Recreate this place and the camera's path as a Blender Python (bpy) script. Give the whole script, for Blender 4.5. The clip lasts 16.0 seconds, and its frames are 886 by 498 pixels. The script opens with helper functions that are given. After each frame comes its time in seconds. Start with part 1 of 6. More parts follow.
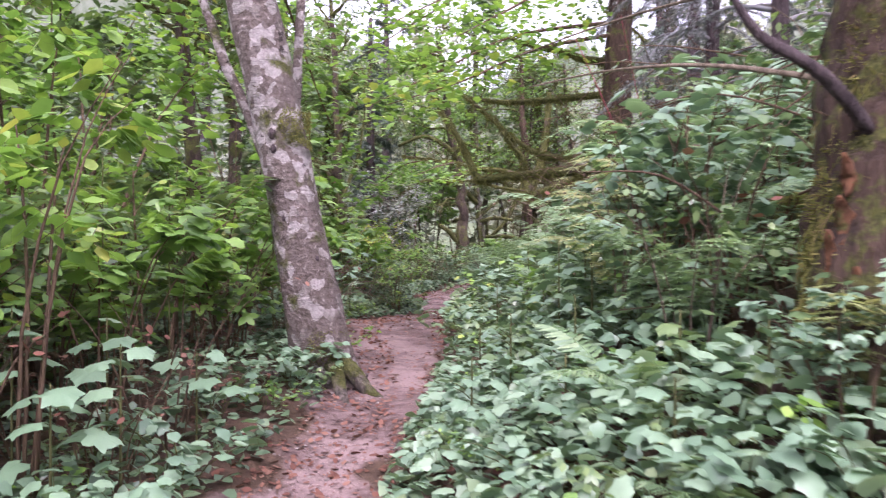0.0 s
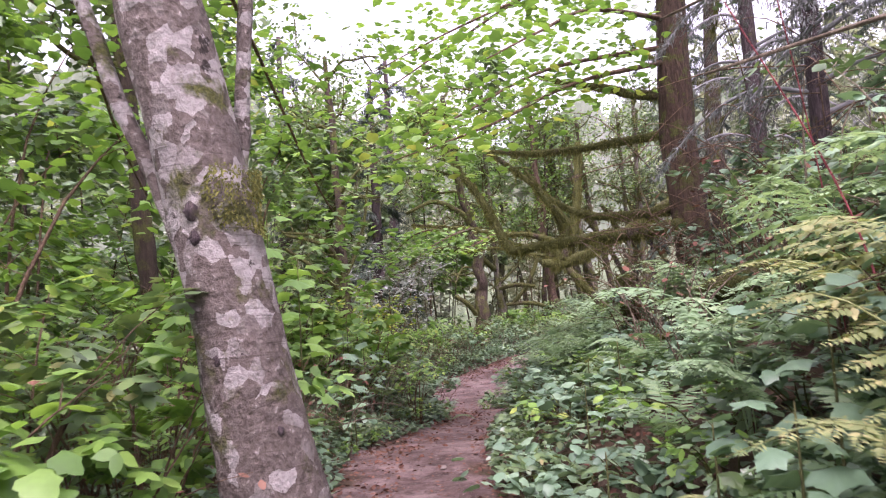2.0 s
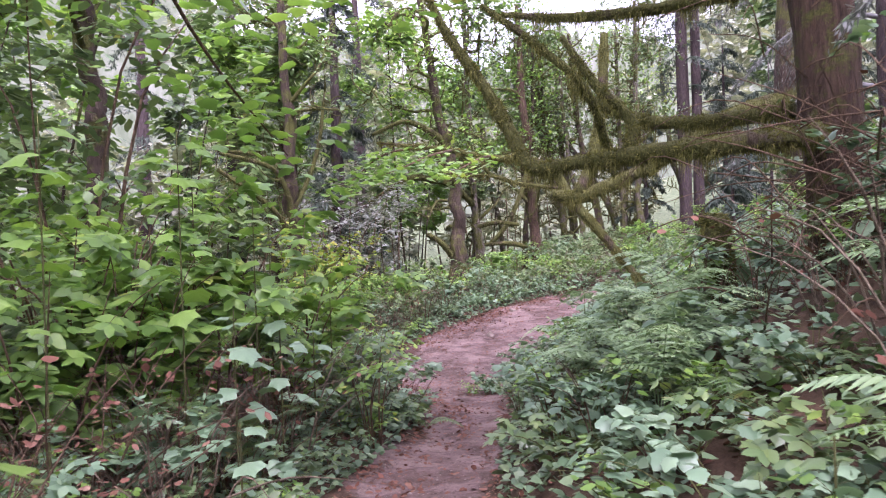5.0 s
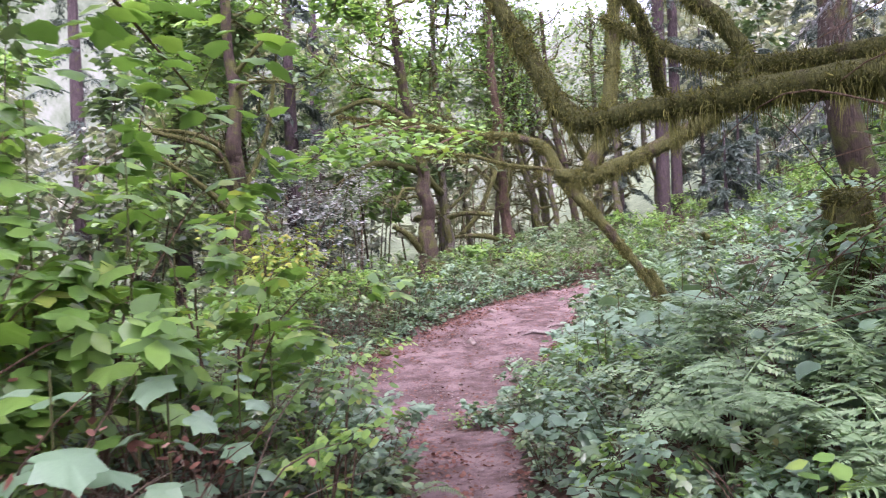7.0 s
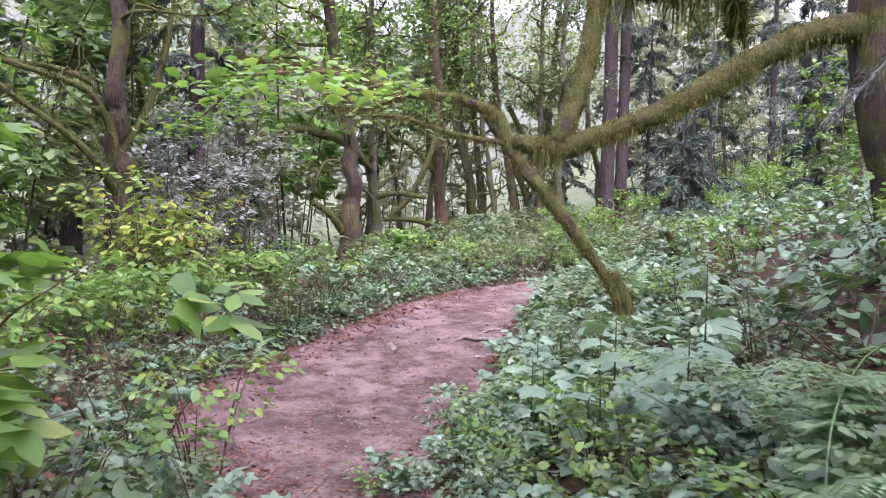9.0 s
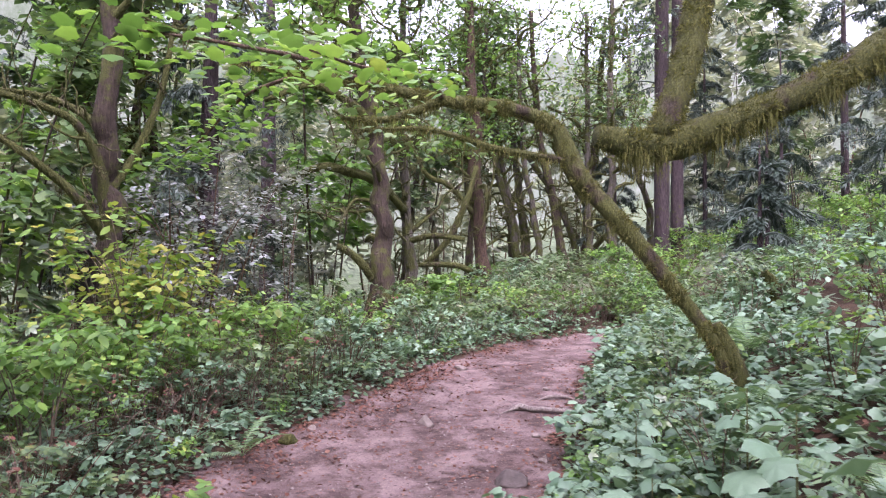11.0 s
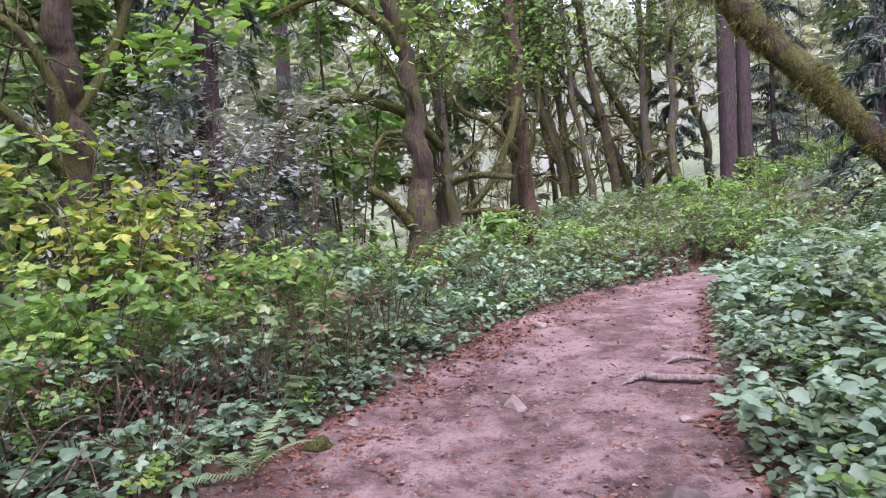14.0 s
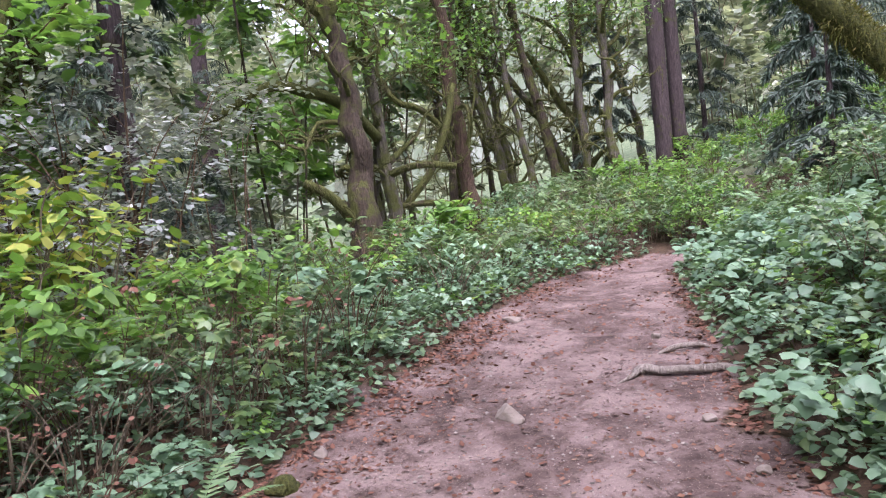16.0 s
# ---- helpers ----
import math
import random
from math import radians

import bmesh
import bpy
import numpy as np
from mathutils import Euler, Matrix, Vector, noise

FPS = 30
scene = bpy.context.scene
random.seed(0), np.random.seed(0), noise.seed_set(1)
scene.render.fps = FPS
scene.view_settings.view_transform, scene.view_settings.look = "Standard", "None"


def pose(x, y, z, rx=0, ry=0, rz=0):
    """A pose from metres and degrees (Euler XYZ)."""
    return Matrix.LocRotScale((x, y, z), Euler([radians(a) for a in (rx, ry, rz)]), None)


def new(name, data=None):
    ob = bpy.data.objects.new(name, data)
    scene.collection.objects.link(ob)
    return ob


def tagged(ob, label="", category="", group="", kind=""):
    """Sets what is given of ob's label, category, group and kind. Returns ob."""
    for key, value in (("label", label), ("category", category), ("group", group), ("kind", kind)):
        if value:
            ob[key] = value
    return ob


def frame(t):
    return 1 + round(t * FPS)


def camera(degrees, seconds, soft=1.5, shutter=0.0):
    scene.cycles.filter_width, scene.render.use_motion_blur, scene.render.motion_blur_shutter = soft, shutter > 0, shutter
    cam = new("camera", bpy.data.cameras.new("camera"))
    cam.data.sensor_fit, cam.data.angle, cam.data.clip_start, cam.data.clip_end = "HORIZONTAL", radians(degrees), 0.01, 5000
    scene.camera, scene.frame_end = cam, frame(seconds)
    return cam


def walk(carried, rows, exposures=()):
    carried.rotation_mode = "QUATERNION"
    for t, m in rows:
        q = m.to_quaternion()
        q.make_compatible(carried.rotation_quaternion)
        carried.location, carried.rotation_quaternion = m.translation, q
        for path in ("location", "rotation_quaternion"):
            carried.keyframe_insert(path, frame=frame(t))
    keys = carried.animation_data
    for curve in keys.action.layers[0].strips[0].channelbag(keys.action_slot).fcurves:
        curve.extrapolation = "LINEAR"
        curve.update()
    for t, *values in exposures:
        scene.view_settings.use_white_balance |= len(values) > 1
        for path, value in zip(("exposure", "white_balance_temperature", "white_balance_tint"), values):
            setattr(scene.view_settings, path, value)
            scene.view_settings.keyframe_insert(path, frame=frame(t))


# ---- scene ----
cam = camera(63.8, 16.0, soft=1.1, shutter=0.25)
METRES, EYE, TILT, LEAN, TURN = 16.5, 1.375, 0.0, 0.0, 0.0
ROWS = [
    (0.0, 0.0, 0.0, 0.0, 0.0, 0.0, -0.0),
    (0.5, 0.0011, 0.039, 0.0055, 6.32, 0.11, 1.32),
    (1.0, 0.0027, 0.0773, 0.011, 7.3, 0.73, 3.86),
    (1.5, -0.0032, 0.1138, 0.0175, 5.55, 3.9, 3.65),
    (2.0, -0.0125, 0.1516, 0.0236, 1.02, 5.18, 3.54),
    (2.5, -0.0209, 0.1915, 0.0278, -0.04, 1.87, 0.92),
    (3.0, -0.0246, 0.2286, 0.0294, -1.74, 1.08, 0.9),
    (3.5, -0.0211, 0.2717, 0.0314, -2.26, 2.28, 1.5),
    (4.0, -0.0191, 0.3132, 0.0336, -1.94, 1.39, 1.66),
    (6.5, -0.0297, 0.4765, 0.0339, -1.67, -0.56, 2.15),
    (7.0, -0.0313, 0.5113, 0.0343, -4.88, -0.83, 2.33),
    (7.5, -0.0278, 0.5468, 0.0348, -10.28, -2.32, 0.28),
    (8.0, -0.0214, 0.5824, 0.0345, -11.13, -2.29, -0.94),
    (10.5, 0.0033, 0.7403, 0.0295, -8.39, -0.06, -1.05),
    (11.0, 0.0076, 0.7729, 0.028, -7.26, 1.68, -0.34),
    (11.5, 0.0062, 0.8057, 0.0239, -5.19, 0.62, 0.83),
    (12.0, 0.0077, 0.8358, 0.0205, -3.26, 0.28, 1.36),
    (12.5, 0.0059, 0.8612, 0.0168, -3.47, -0.64, 1.35),
    (13.0, 0.0081, 0.8847, 0.0132, -4.07, -1.07, 0.7),
    (13.5, 0.0056, 0.9081, 0.0102, -4.55, -1.41, 1.62),
    (14.0, -0.0006, 0.9312, 0.0074, -4.99, -1.41, 2.89),
    (14.5, -0.0075, 0.953, 0.0056, -5.62, -1.1, 4.1),
    (15.0, -0.0155, 0.9693, 0.0053, -7.56, -1.04, 5.35),
    (15.5, -0.0148, 0.9799, 0.0054, -9.87, -1.26, 5.86),
    (16.0, -0.0132, 0.9846, 0.0043, -10.71, -2.12, 5.97),
]
walk(cam, [(t, pose(0, 0, EYE, TILT, LEAN, TURN) @ pose(METRES * x, METRES * y, METRES * z, 90 + pitch, roll, yaw)) for t, x, y, z, yaw, pitch, roll in ROWS],
     [(0.0, 2.16, 6050, 40), (2.0, 2.1, 6300, 41), (4.0, 2.22, 6050, 45), (6.5, 2.42, 5950, 42), (8.0, 2.44, 5900, 42), (10.5, 2.2, 5900, 38), (12.5, 2.2, 5900, 44), (14.0, 2.2, 5900, 40), (16.0, 2.2, 5950, 27)])

# ---- world and light: bright overcast ----
world = bpy.data.worlds.new("overcast_sky")
scene.world = world
world.use_nodes = True
wn = world.node_tree.nodes
sky = wn.new("ShaderNodeTexSky")
sky.sky_type = "NISHITA"
sky.sun_disc = False
sky.sun_elevation, sky.sun_rotation = radians(55), radians(150)
sky.air_density, sky.dust_density = 1.0, 3.0
hue = wn.new("ShaderNodeHueSaturation")
hue.inputs["Saturation"].default_value = 0.3
world.node_tree.links.new(sky.outputs[0], hue.inputs["Color"])
world.node_tree.links.new(hue.outputs[0], wn["Background"].inputs["Color"])
wn["Background"].inputs["Strength"].default_value = 0.15
sun = new("sun", bpy.data.lights.new("sun", "SUN"))
sun.data.energy, sun.data.angle, sun.data.color = 1.3, radians(40), (1.0, 0.97, 0.92)
sun.rotation_euler = (radians(35), 0, radians(-30))

# ---- materials ----


class Mat:
    """A node material with small shorthands."""

    def __init__(self, name):
        self.m = bpy.data.materials.new(name)
        self.m.use_nodes = True
        self.t = self.m.node_tree
        self.p = self.t.nodes["Principled BSDF"]

    def n(self, kind, **values):
        nd = self.t.nodes.new("ShaderNode" + kind)
        for key, value in values.items():
            nd.inputs[key].default_value = value
        return nd

    def link(self, a, b):
        self.t.links.new(a, b)

    def noise(self, scale, detail=4.0, rough=0.6, vec=None):
        nd = self.n("TexNoise", Scale=scale, Detail=detail, Roughness=rough)
        if vec is None:
            vec = self.n("TexCoord").outputs["Object"]
        self.link(vec, nd.inputs["Vector"])
        return nd.outputs["Fac"]

    def ramp(self, fac, stops):
        nd = self.n("ValToRGB")
        el = nd.color_ramp.elements
        while len(el) < len(stops):
            el.new(0.5)
        for e, (pos, col) in zip(el, stops):
            e.position, e.color = pos, (*col, 1)
        self.link(fac, nd.inputs["Fac"])
        return nd.outputs["Color"]

    def mix(self, fac, a, b, blend="MIX"):
        nd = self.t.nodes.new("ShaderNodeMix")
        nd.data_type, nd.blend_type = "RGBA", blend
        for sock, value in ((nd.inputs[0], fac), (nd.inputs[6], a), (nd.inputs[7], b)):
            if isinstance(value, (int, float)):
                sock.default_value = value
            elif isinstance(value, tuple):
                sock.default_value = (*value, 1)
            else:
                self.link(value, sock)
        return nd.outputs[2]

    def math(self, op, a, b=0.0):
        nd = self.t.nodes.new("ShaderNodeMath")
        nd.operation = op
        for sock, value in zip(nd.inputs, (a, b)):
            if isinstance(value, (int, float)):
                sock.default_value = value
            else:
                self.link(value, sock)
        return nd.outputs[0]

    def bump(self, height, strength=0.5, distance=0.02):
        nd = self.n("Bump", Strength=strength, Distance=distance)
        self.link(height, nd.inputs["Height"])
        self.link(nd.outputs[0], self.p.inputs["Normal"])
        return self

    def finish(self, colour, rough=0.8, spec=0.3):
        if isinstance(colour, tuple):
            self.p.inputs["Base Color"].default_value = (*colour, 1)
        else:
            self.link(colour, self.p.inputs["Base Color"])
        self.p.inputs["Roughness"].default_value = rough
        self.p.inputs["Specular IOR Level"].default_value = spec
        return self.m


def leaf_material(name, stops, rough=0.45, spec=0.45, through_light=0.3):
    """Foliage: colour differs from leaf to leaf and plant to plant, veins and blotches, light passes through."""
    m = Mat(name)
    geo, info = m.n("NewGeometry"), m.n("ObjectInfo")
    f = m.math("ADD", m.math("MULTIPLY", geo.outputs["Random Per Island"], 0.75), m.math("MULTIPLY", info.outputs["Random"], 0.25))
    stops = [(at, (r * 1.06, g * 0.93, b * 1.06)) for at, (r, g, b) in stops]
    col = m.ramp(f, stops)
    blotch = m.noise(28.0, 3.0)
    col = m.mix(m.math("MULTIPLY", blotch, 0.35), col, tuple(c * 0.45 for c in stops[0][1]))
    m.finish(col, rough, spec)
    tr = m.n("BsdfTranslucent")
    m.link(m.mix(1.0, col, (1.35, 1.4, 0.8), "MULTIPLY"), tr.inputs["Color"])
    sh = m.n("MixShader")
    sh.inputs[0].default_value = through_light
    m.link(m.p.outputs[0], sh.inputs[1])
    m.link(tr.outputs[0], sh.inputs[2])
    m.link(sh.outputs[0], m.t.nodes["Material Output"].inputs["Surface"])
    return m.m


LEAF_BRIGHT = leaf_material("leaf_bright_green", [(0, (0.07, 0.16, 0.035)), (0.45, (0.135, 0.3, 0.055)), (0.85, (0.23, 0.42, 0.075)), (1, (0.36, 0.4, 0.08))], 0.4, 0.65, 0.4)
LEAF_MID = leaf_material("leaf_mid_green", [(0, (0.055, 0.115, 0.042)), (0.5, (0.1, 0.19, 0.065)), (0.92, (0.16, 0.26, 0.075)), (1, (0.3, 0.28, 0.09))], 0.34, 0.8, 0.28)
LEAF_COOL = leaf_material("leaf_blue_green", [(0, (0.08, 0.165, 0.088)), (0.5, (0.145, 0.275, 0.145)), (1, (0.24, 0.39, 0.22))], 0.42, 0.6, 0.25)
LEAF_IVY = leaf_material("leaf_ivy", [(0, (0.05, 0.105, 0.055)), (0.45, (0.1, 0.19, 0.09)), (0.9, (0.17, 0.28, 0.13)), (1, (0.3, 0.32, 0.11))], 0.4, 0.55, 0.22)
# glossy leaf whose pale base colour also carries a painted skylight sheen
LEAF_SKY_SHEEN = leaf_material("leaf_glossy_painted_sheen", [(0, (0.1, 0.15, 0.1)), (0.5, (0.25, 0.31, 0.26)), (1, (0.46, 0.51, 0.49))], 0.28, 0.9, 0.25)
LEAF_YELLOW = leaf_material("leaf_turning_yellow", [(0, (0.13, 0.27, 0.055)), (0.4, (0.2, 0.36, 0.065)), (0.68, (0.36, 0.43, 0.08)), (0.86, (0.48, 0.42, 0.1)), (0.94, (0.4, 0.2, 0.08)), (1, (0.24, 0.08, 0.04))], 0.5, 0.3, 0.4)
# leaves for distant trees: haze is painted in as a paler, greyer base colour
LEAF_FAR_HAZE = leaf_material("leaf_far_haze_tint", [(0, (0.19, 0.25, 0.17)), (0.5, (0.3, 0.37, 0.26)), (1, (0.42, 0.48, 0.36))], 0.6, 0.3, 0.35)
LEAF_FERN = leaf_material("leaf_fern", [(0, (0.1, 0.2, 0.085)), (0.6, (0.165, 0.3, 0.13)), (1, (0.25, 0.37, 0.17))], 0.45, 0.4, 0.35)
LEAF_BRACKEN = leaf_material("leaf_bracken", [(0, (0.15, 0.27, 0.13)), (0.6, (0.23, 0.39, 0.19)), (1, (0.33, 0.48, 0.25))], 0.5, 0.35, 0.35)
LEAF_FERN_PALE = leaf_material("leaf_fern_fading", [(0, (0.17, 0.25, 0.09)), (0.6, (0.27, 0.34, 0.13)), (1, (0.4, 0.38, 0.17))], 0.55, 0.3, 0.35)
LEAF_DRY = leaf_material("leaf_dry_brown", [(0, (0.07, 0.035, 0.022)), (0.5, (0.15, 0.075, 0.045)), (0.85, (0.2, 0.125, 0.08)), (1, (0.27, 0.21, 0.135))], 0.75, 0.2, 0.1)
NEEDLES_GREY = leaf_material("needles_grey_with_lichen", [(0, (0.09, 0.12, 0.1)), (0.6, (0.16, 0.19, 0.165)), (1, (0.27, 0.29, 0.27))], 0.6, 0.3, 0.15)
NEEDLES = leaf_material("conifer_needles", [(0, (0.03, 0.06, 0.04)), (0.6, (0.06, 0.1, 0.065)), (1, (0.12, 0.16, 0.12))], 0.5, 0.4, 0.12)
MOSS = leaf_material("moss_tufts", [(0, (0.038, 0.046, 0.014)), (0.5, (0.11, 0.13, 0.033)), (0.85, (0.205, 0.225, 0.06)), (1, (0.2, 0.16, 0.07))], 0.9, 0.1, 0.2)
MOSS_HANG = leaf_material("moss_hanging", [(0, (0.07, 0.066, 0.035)), (0.6, (0.14, 0.135, 0.075)), (1, (0.22, 0.21, 0.13))], 0.9, 0.1, 0.3)


def bark_material(name, dark, light, moss_share, patch=None, stretch=0.18, mscale=3.0):
    """Fissured bark with moss on part of it, and pale lichen patches where asked."""
    m = Mat(name)
    co = m.n("TexCoord").outputs["Object"]
    mp = m.n("Mapping")
    mp.inputs["Scale"].default_value = (1, 1, stretch)
    m.link(co, mp.inputs["Vector"])
    v = mp.outputs[0]
    fine, coarse = m.noise(30.0, 6.0, 0.7, v), m.noise(9.0, 4.0, 0.6, v)
    col = m.mix(m.ramp(fine, [(0.3, (0, 0, 0)), (0.7, (1, 1, 1))]), dark, light)
    if patch:
        lift = m.n("SeparateXYZ")
        m.link(co, lift.inputs[0])
        up = m.math("MULTIPLY", m.math("SUBTRACT", lift.outputs["Z"], 1.6), 0.05)
        bent = m.n("VectorMath")
        bent.operation = "ADD"
        wave = m.n("TexNoise", Scale=9.0, Detail=3.0)
        m.link(co, wave.inputs["Vector"])
        small = m.n("VectorMath")
        small.operation = "SCALE"
        small.inputs["Scale"].default_value = 0.09
        m.link(wave.outputs["Color"], small.inputs[0])
        m.link(co, bent.inputs[0])
        m.link(small.outputs[0], bent.inputs[1])
        cells = m.n("TexVoronoi", Scale=11.0)
        m.link(bent.outputs[0], cells.inputs["Vector"])
        pick = m.n("SeparateColor")
        m.link(cells.outputs["Color"], pick.inputs[0])
        plates = m.ramp(m.math("ADD", m.math("ADD", up, m.math("MULTIPLY", pick.outputs[0], 0.55)), m.math("MULTIPLY", m.noise(3.0, 2.0, 0.5, co), 0.5)), [(0.57, (0, 0, 0)), (0.68, (1, 1, 1))])
        col = m.mix(m.math("MULTIPLY", plates, m.math("ADD", m.math("MULTIPLY", m.noise(40.0, 3.0, 0.6, co), 0.7), 0.3)), col, patch)
        band = m.n("Mapping")
        band.inputs["Scale"].default_value = (2, 2, 30)
        m.link(co, band.inputs["Vector"])
        lent = m.ramp(m.noise(1.6, 4.0, 0.7, band.outputs[0]), [(0.58, (0, 0, 0)), (0.66, (1, 1, 1))])
        col = m.mix(m.math("MULTIPLY", lent, 0.55), col, tuple(c * 0.6 for c in dark))
        specks = m.ramp(m.noise(30.0, 2.0, 0.5, v), [(0.66, (0, 0, 0)), (0.7, (1, 1, 1))])
        col = m.mix(m.math("MULTIPLY", specks, 0.35), col, tuple(c * 1.15 for c in patch))
        scars = m.ramp(m.noise(6.0, 5.0, 0.7, co), [(0.33, (1, 1, 1)), (0.37, (0, 0, 0))])
        col = m.mix(scars, col, tuple(c * 0.5 for c in dark))
    if moss_share > 0:
        mask = m.ramp(m.noise(mscale, 5.0, 0.65, co), [(0.62 - moss_share * 0.45, (0, 0, 0)), (0.72 - moss_share * 0.45, (1, 1, 1))])
        moss_col = m.ramp(m.noise(60.0, 3.0), [(0.3, (0.032, 0.036, 0.011)), (0.7, (0.1, 0.103, 0.027))])
        col = m.mix(mask, col, moss_col)
    m.bump(m.math("ADD", fine, m.math("MULTIPLY", coarse, 2.0)), 1.0, 0.05)
    return m.finish(col, 0.85, 0.2)


BARK_ALDER = bark_material("bark_alder", (0.065, 0.05, 0.042), (0.19, 0.155, 0.137), 0.14, (0.39, 0.36, 0.345), 0.9)
BARK_MAPLE = bark_material("bark_maple", (0.014, 0.01, 0.008), (0.08, 0.057, 0.044), 0.3)
BARK_MOSSY = bark_material("bark_mossy", (0.02, 0.015, 0.011), (0.085, 0.062, 0.043), 0.6)
BARK_FIR = bark_material("bark_fir", (0.022, 0.016, 0.017), (0.1, 0.074, 0.076), 0.08)
BARK_GREY = bark_material("bark_grey", (0.03, 0.026, 0.022), (0.15, 0.127, 0.108), 0.34)
BARK_RED = bark_material("bark_rust_brown", (0.016, 0.01, 0.008), (0.105, 0.066, 0.046), 0.2, mscale=6.0)
BARK_ROOT = bark_material("bark_root", (0.17, 0.135, 0.118), (0.34, 0.29, 0.262), 0.0)
TWIG = bark_material("twig_brown", (0.05, 0.03, 0.02), (0.18, 0.12, 0.075), 0.0)
TWIG_PALE = bark_material("twig_pale_dry", (0.09, 0.066, 0.046), (0.25, 0.2, 0.145), 0.0)
CANE_RED = bark_material("cane_red", (0.12, 0.025, 0.03), (0.26, 0.07, 0.075), 0.0)
STEM_GREEN = bark_material("stem_green", (0.05, 0.06, 0.02), (0.13, 0.13, 0.05), 0.0)
ROTTEN = bark_material("rotten_wood", (0.014, 0.009, 0.007), (0.08, 0.05, 0.036), 0.3, mscale=11.0)
RUSTY = bark_material("rusty_wood", (0.04, 0.018, 0.01), (0.22, 0.1, 0.05), 0.2, mscale=14.0)


def stone_material(name, dark, light):
    m = Mat(name)
    a, b = m.noise(9.0, 6.0, 0.7), m.noise(70.0, 3.0)
    col = m.mix(m.math("MULTIPLY", b, 0.5), m.ramp(a, [(0.3, dark), (0.7, light)]), tuple(c * 0.7 for c in dark))
    m.bump(m.math("ADD", a, m.math("MULTIPLY", b, 0.4)), 0.6, 0.02)
    return m.finish(col, 0.8, 0.3)


STONE = stone_material("stone_tan", (0.14, 0.11, 0.095), (0.31, 0.26, 0.23))
STONE_GRIT = stone_material("stone_grit", (0.13, 0.105, 0.095), (0.3, 0.26, 0.235))
STONE_DARK = stone_material("stone_dark", (0.05, 0.04, 0.037), (0.15, 0.12, 0.108))


def soil_material():
    """Trodden reddish earth on the trail, dark leaf mould beside it; the blend follows the trail mask of the mesh."""
    m = Mat("earth")
    mask = m.n("Attribute")
    mask.attribute_name = "trodden"
    big, mid, fine = m.noise(0.9, 3.0, 0.55), m.noise(5.5, 5.0, 0.65), m.noise(55.0, 4.0, 0.7)
    trod = m.ramp(m.math("ADD", m.math("MULTIPLY", big, 0.4), m.math("MULTIPLY", mid, 0.6)),
                  [(0.36, (0.043, 0.028, 0.025)), (0.48, (0.085, 0.057, 0.052)), (0.6, (0.15, 0.107, 0.1))])
    trod = m.mix(m.ramp(fine, [(0.5, (0, 0, 0)), (0.66, (0.5, 0.5, 0.5))]), trod, (0.086, 0.053, 0.045))
    dust = m.ramp(m.noise(1.7, 5.0, 0.65), [(0.46, (0, 0, 0)), (0.6, (0.8, 0.8, 0.8))])
    trod = m.mix(dust, trod, (0.21, 0.153, 0.144))
    crumbs = m.ramp(m.noise(24.0, 5.0, 0.75), [(0.57, (0, 0, 0)), (0.63, (0.85, 0.85, 0.85))])
    trod = m.mix(crumbs, trod, (0.04, 0.024, 0.02))
    grit = m.ramp(m.noise(120.0, 2.0), [(0.66, (0, 0, 0)), (0.7, (0.7, 0.7, 0.7))])
    trod = m.mix(grit, trod, (0.4, 0.33, 0.29))
    mould = m.ramp(m.math("ADD", m.math("MULTIPLY", mid, 0.5), m.math("MULTIPLY", fine, 0.5)),
                   [(0.3, (0.025, 0.017, 0.012)), (0.55, (0.07, 0.045, 0.03)), (0.75, (0.14, 0.085, 0.055))])
    edge = m.math("ADD", mask.outputs["Fac"], m.math("MULTIPLY", m.math("SUBTRACT", mid, 0.5), 0.9))
    f = m.ramp(edge, [(0.35, (0, 0, 0)), (0.65, (1, 1, 1))])
    m.bump(m.math("ADD", m.math("MULTIPLY", mid, 1.6), m.math("MULTIPLY", fine, 0.5)), 0.7, 0.035)
    sward = m.n("Attribute")
    sward.attribute_name = "sward"
    green = m.ramp(m.noise(1.2, 5.0, 0.7), [(0.3, (0.05, 0.07, 0.04)), (0.5, (0.11, 0.14, 0.08)), (0.7, (0.19, 0.22, 0.14))])
    return m.finish(m.mix(sward.outputs["Fac"], m.mix(f, mould, trod), green), 0.9, 0.15)


SOIL = soil_material()

# ---- mesh helpers ----
rng = np.random.default_rng(7)


def np_mesh(name, verts, faces, material, smooth=False):
    """A mesh from arrays: verts (N, 3), faces a list of (M, k) index arrays."""
    me = bpy.data.meshes.new(name)
    verts = np.asarray(verts, np.float32)
    faces = [np.asarray(f, np.int32) for f in faces if len(f)]
    me.vertices.add(len(verts))
    me.vertices.foreach_set("co", verts.ravel())
    loops = np.concatenate([f.ravel() for f in faces])
    sizes = np.concatenate([np.full(len(f), f.shape[1], np.int32) for f in faces])
    me.loops.add(len(loops))
    me.loops.foreach_set("vertex_index", loops)
    me.polygons.add(len(sizes))
    me.polygons.foreach_set("loop_start", np.concatenate([[0], np.cumsum(sizes)[:-1]]).astype(np.int32))
    me.update(calc_edges=True)
    if smooth:
        me.polygons.foreach_set("use_smooth", np.ones(len(sizes), bool))
    me.materials.append(material)
    return me


def thing(name, x, y, z, label, category, group=""):
    ob = new(name)
    ob.location = (x, y, z)
    ob.empty_display_size = 0.1
    return tagged(ob, label, category, group)


def part(name, mesh, parent, label=""):
    ob = new(name, mesh)
    ob.parent = parent
    return tagged(ob, label)


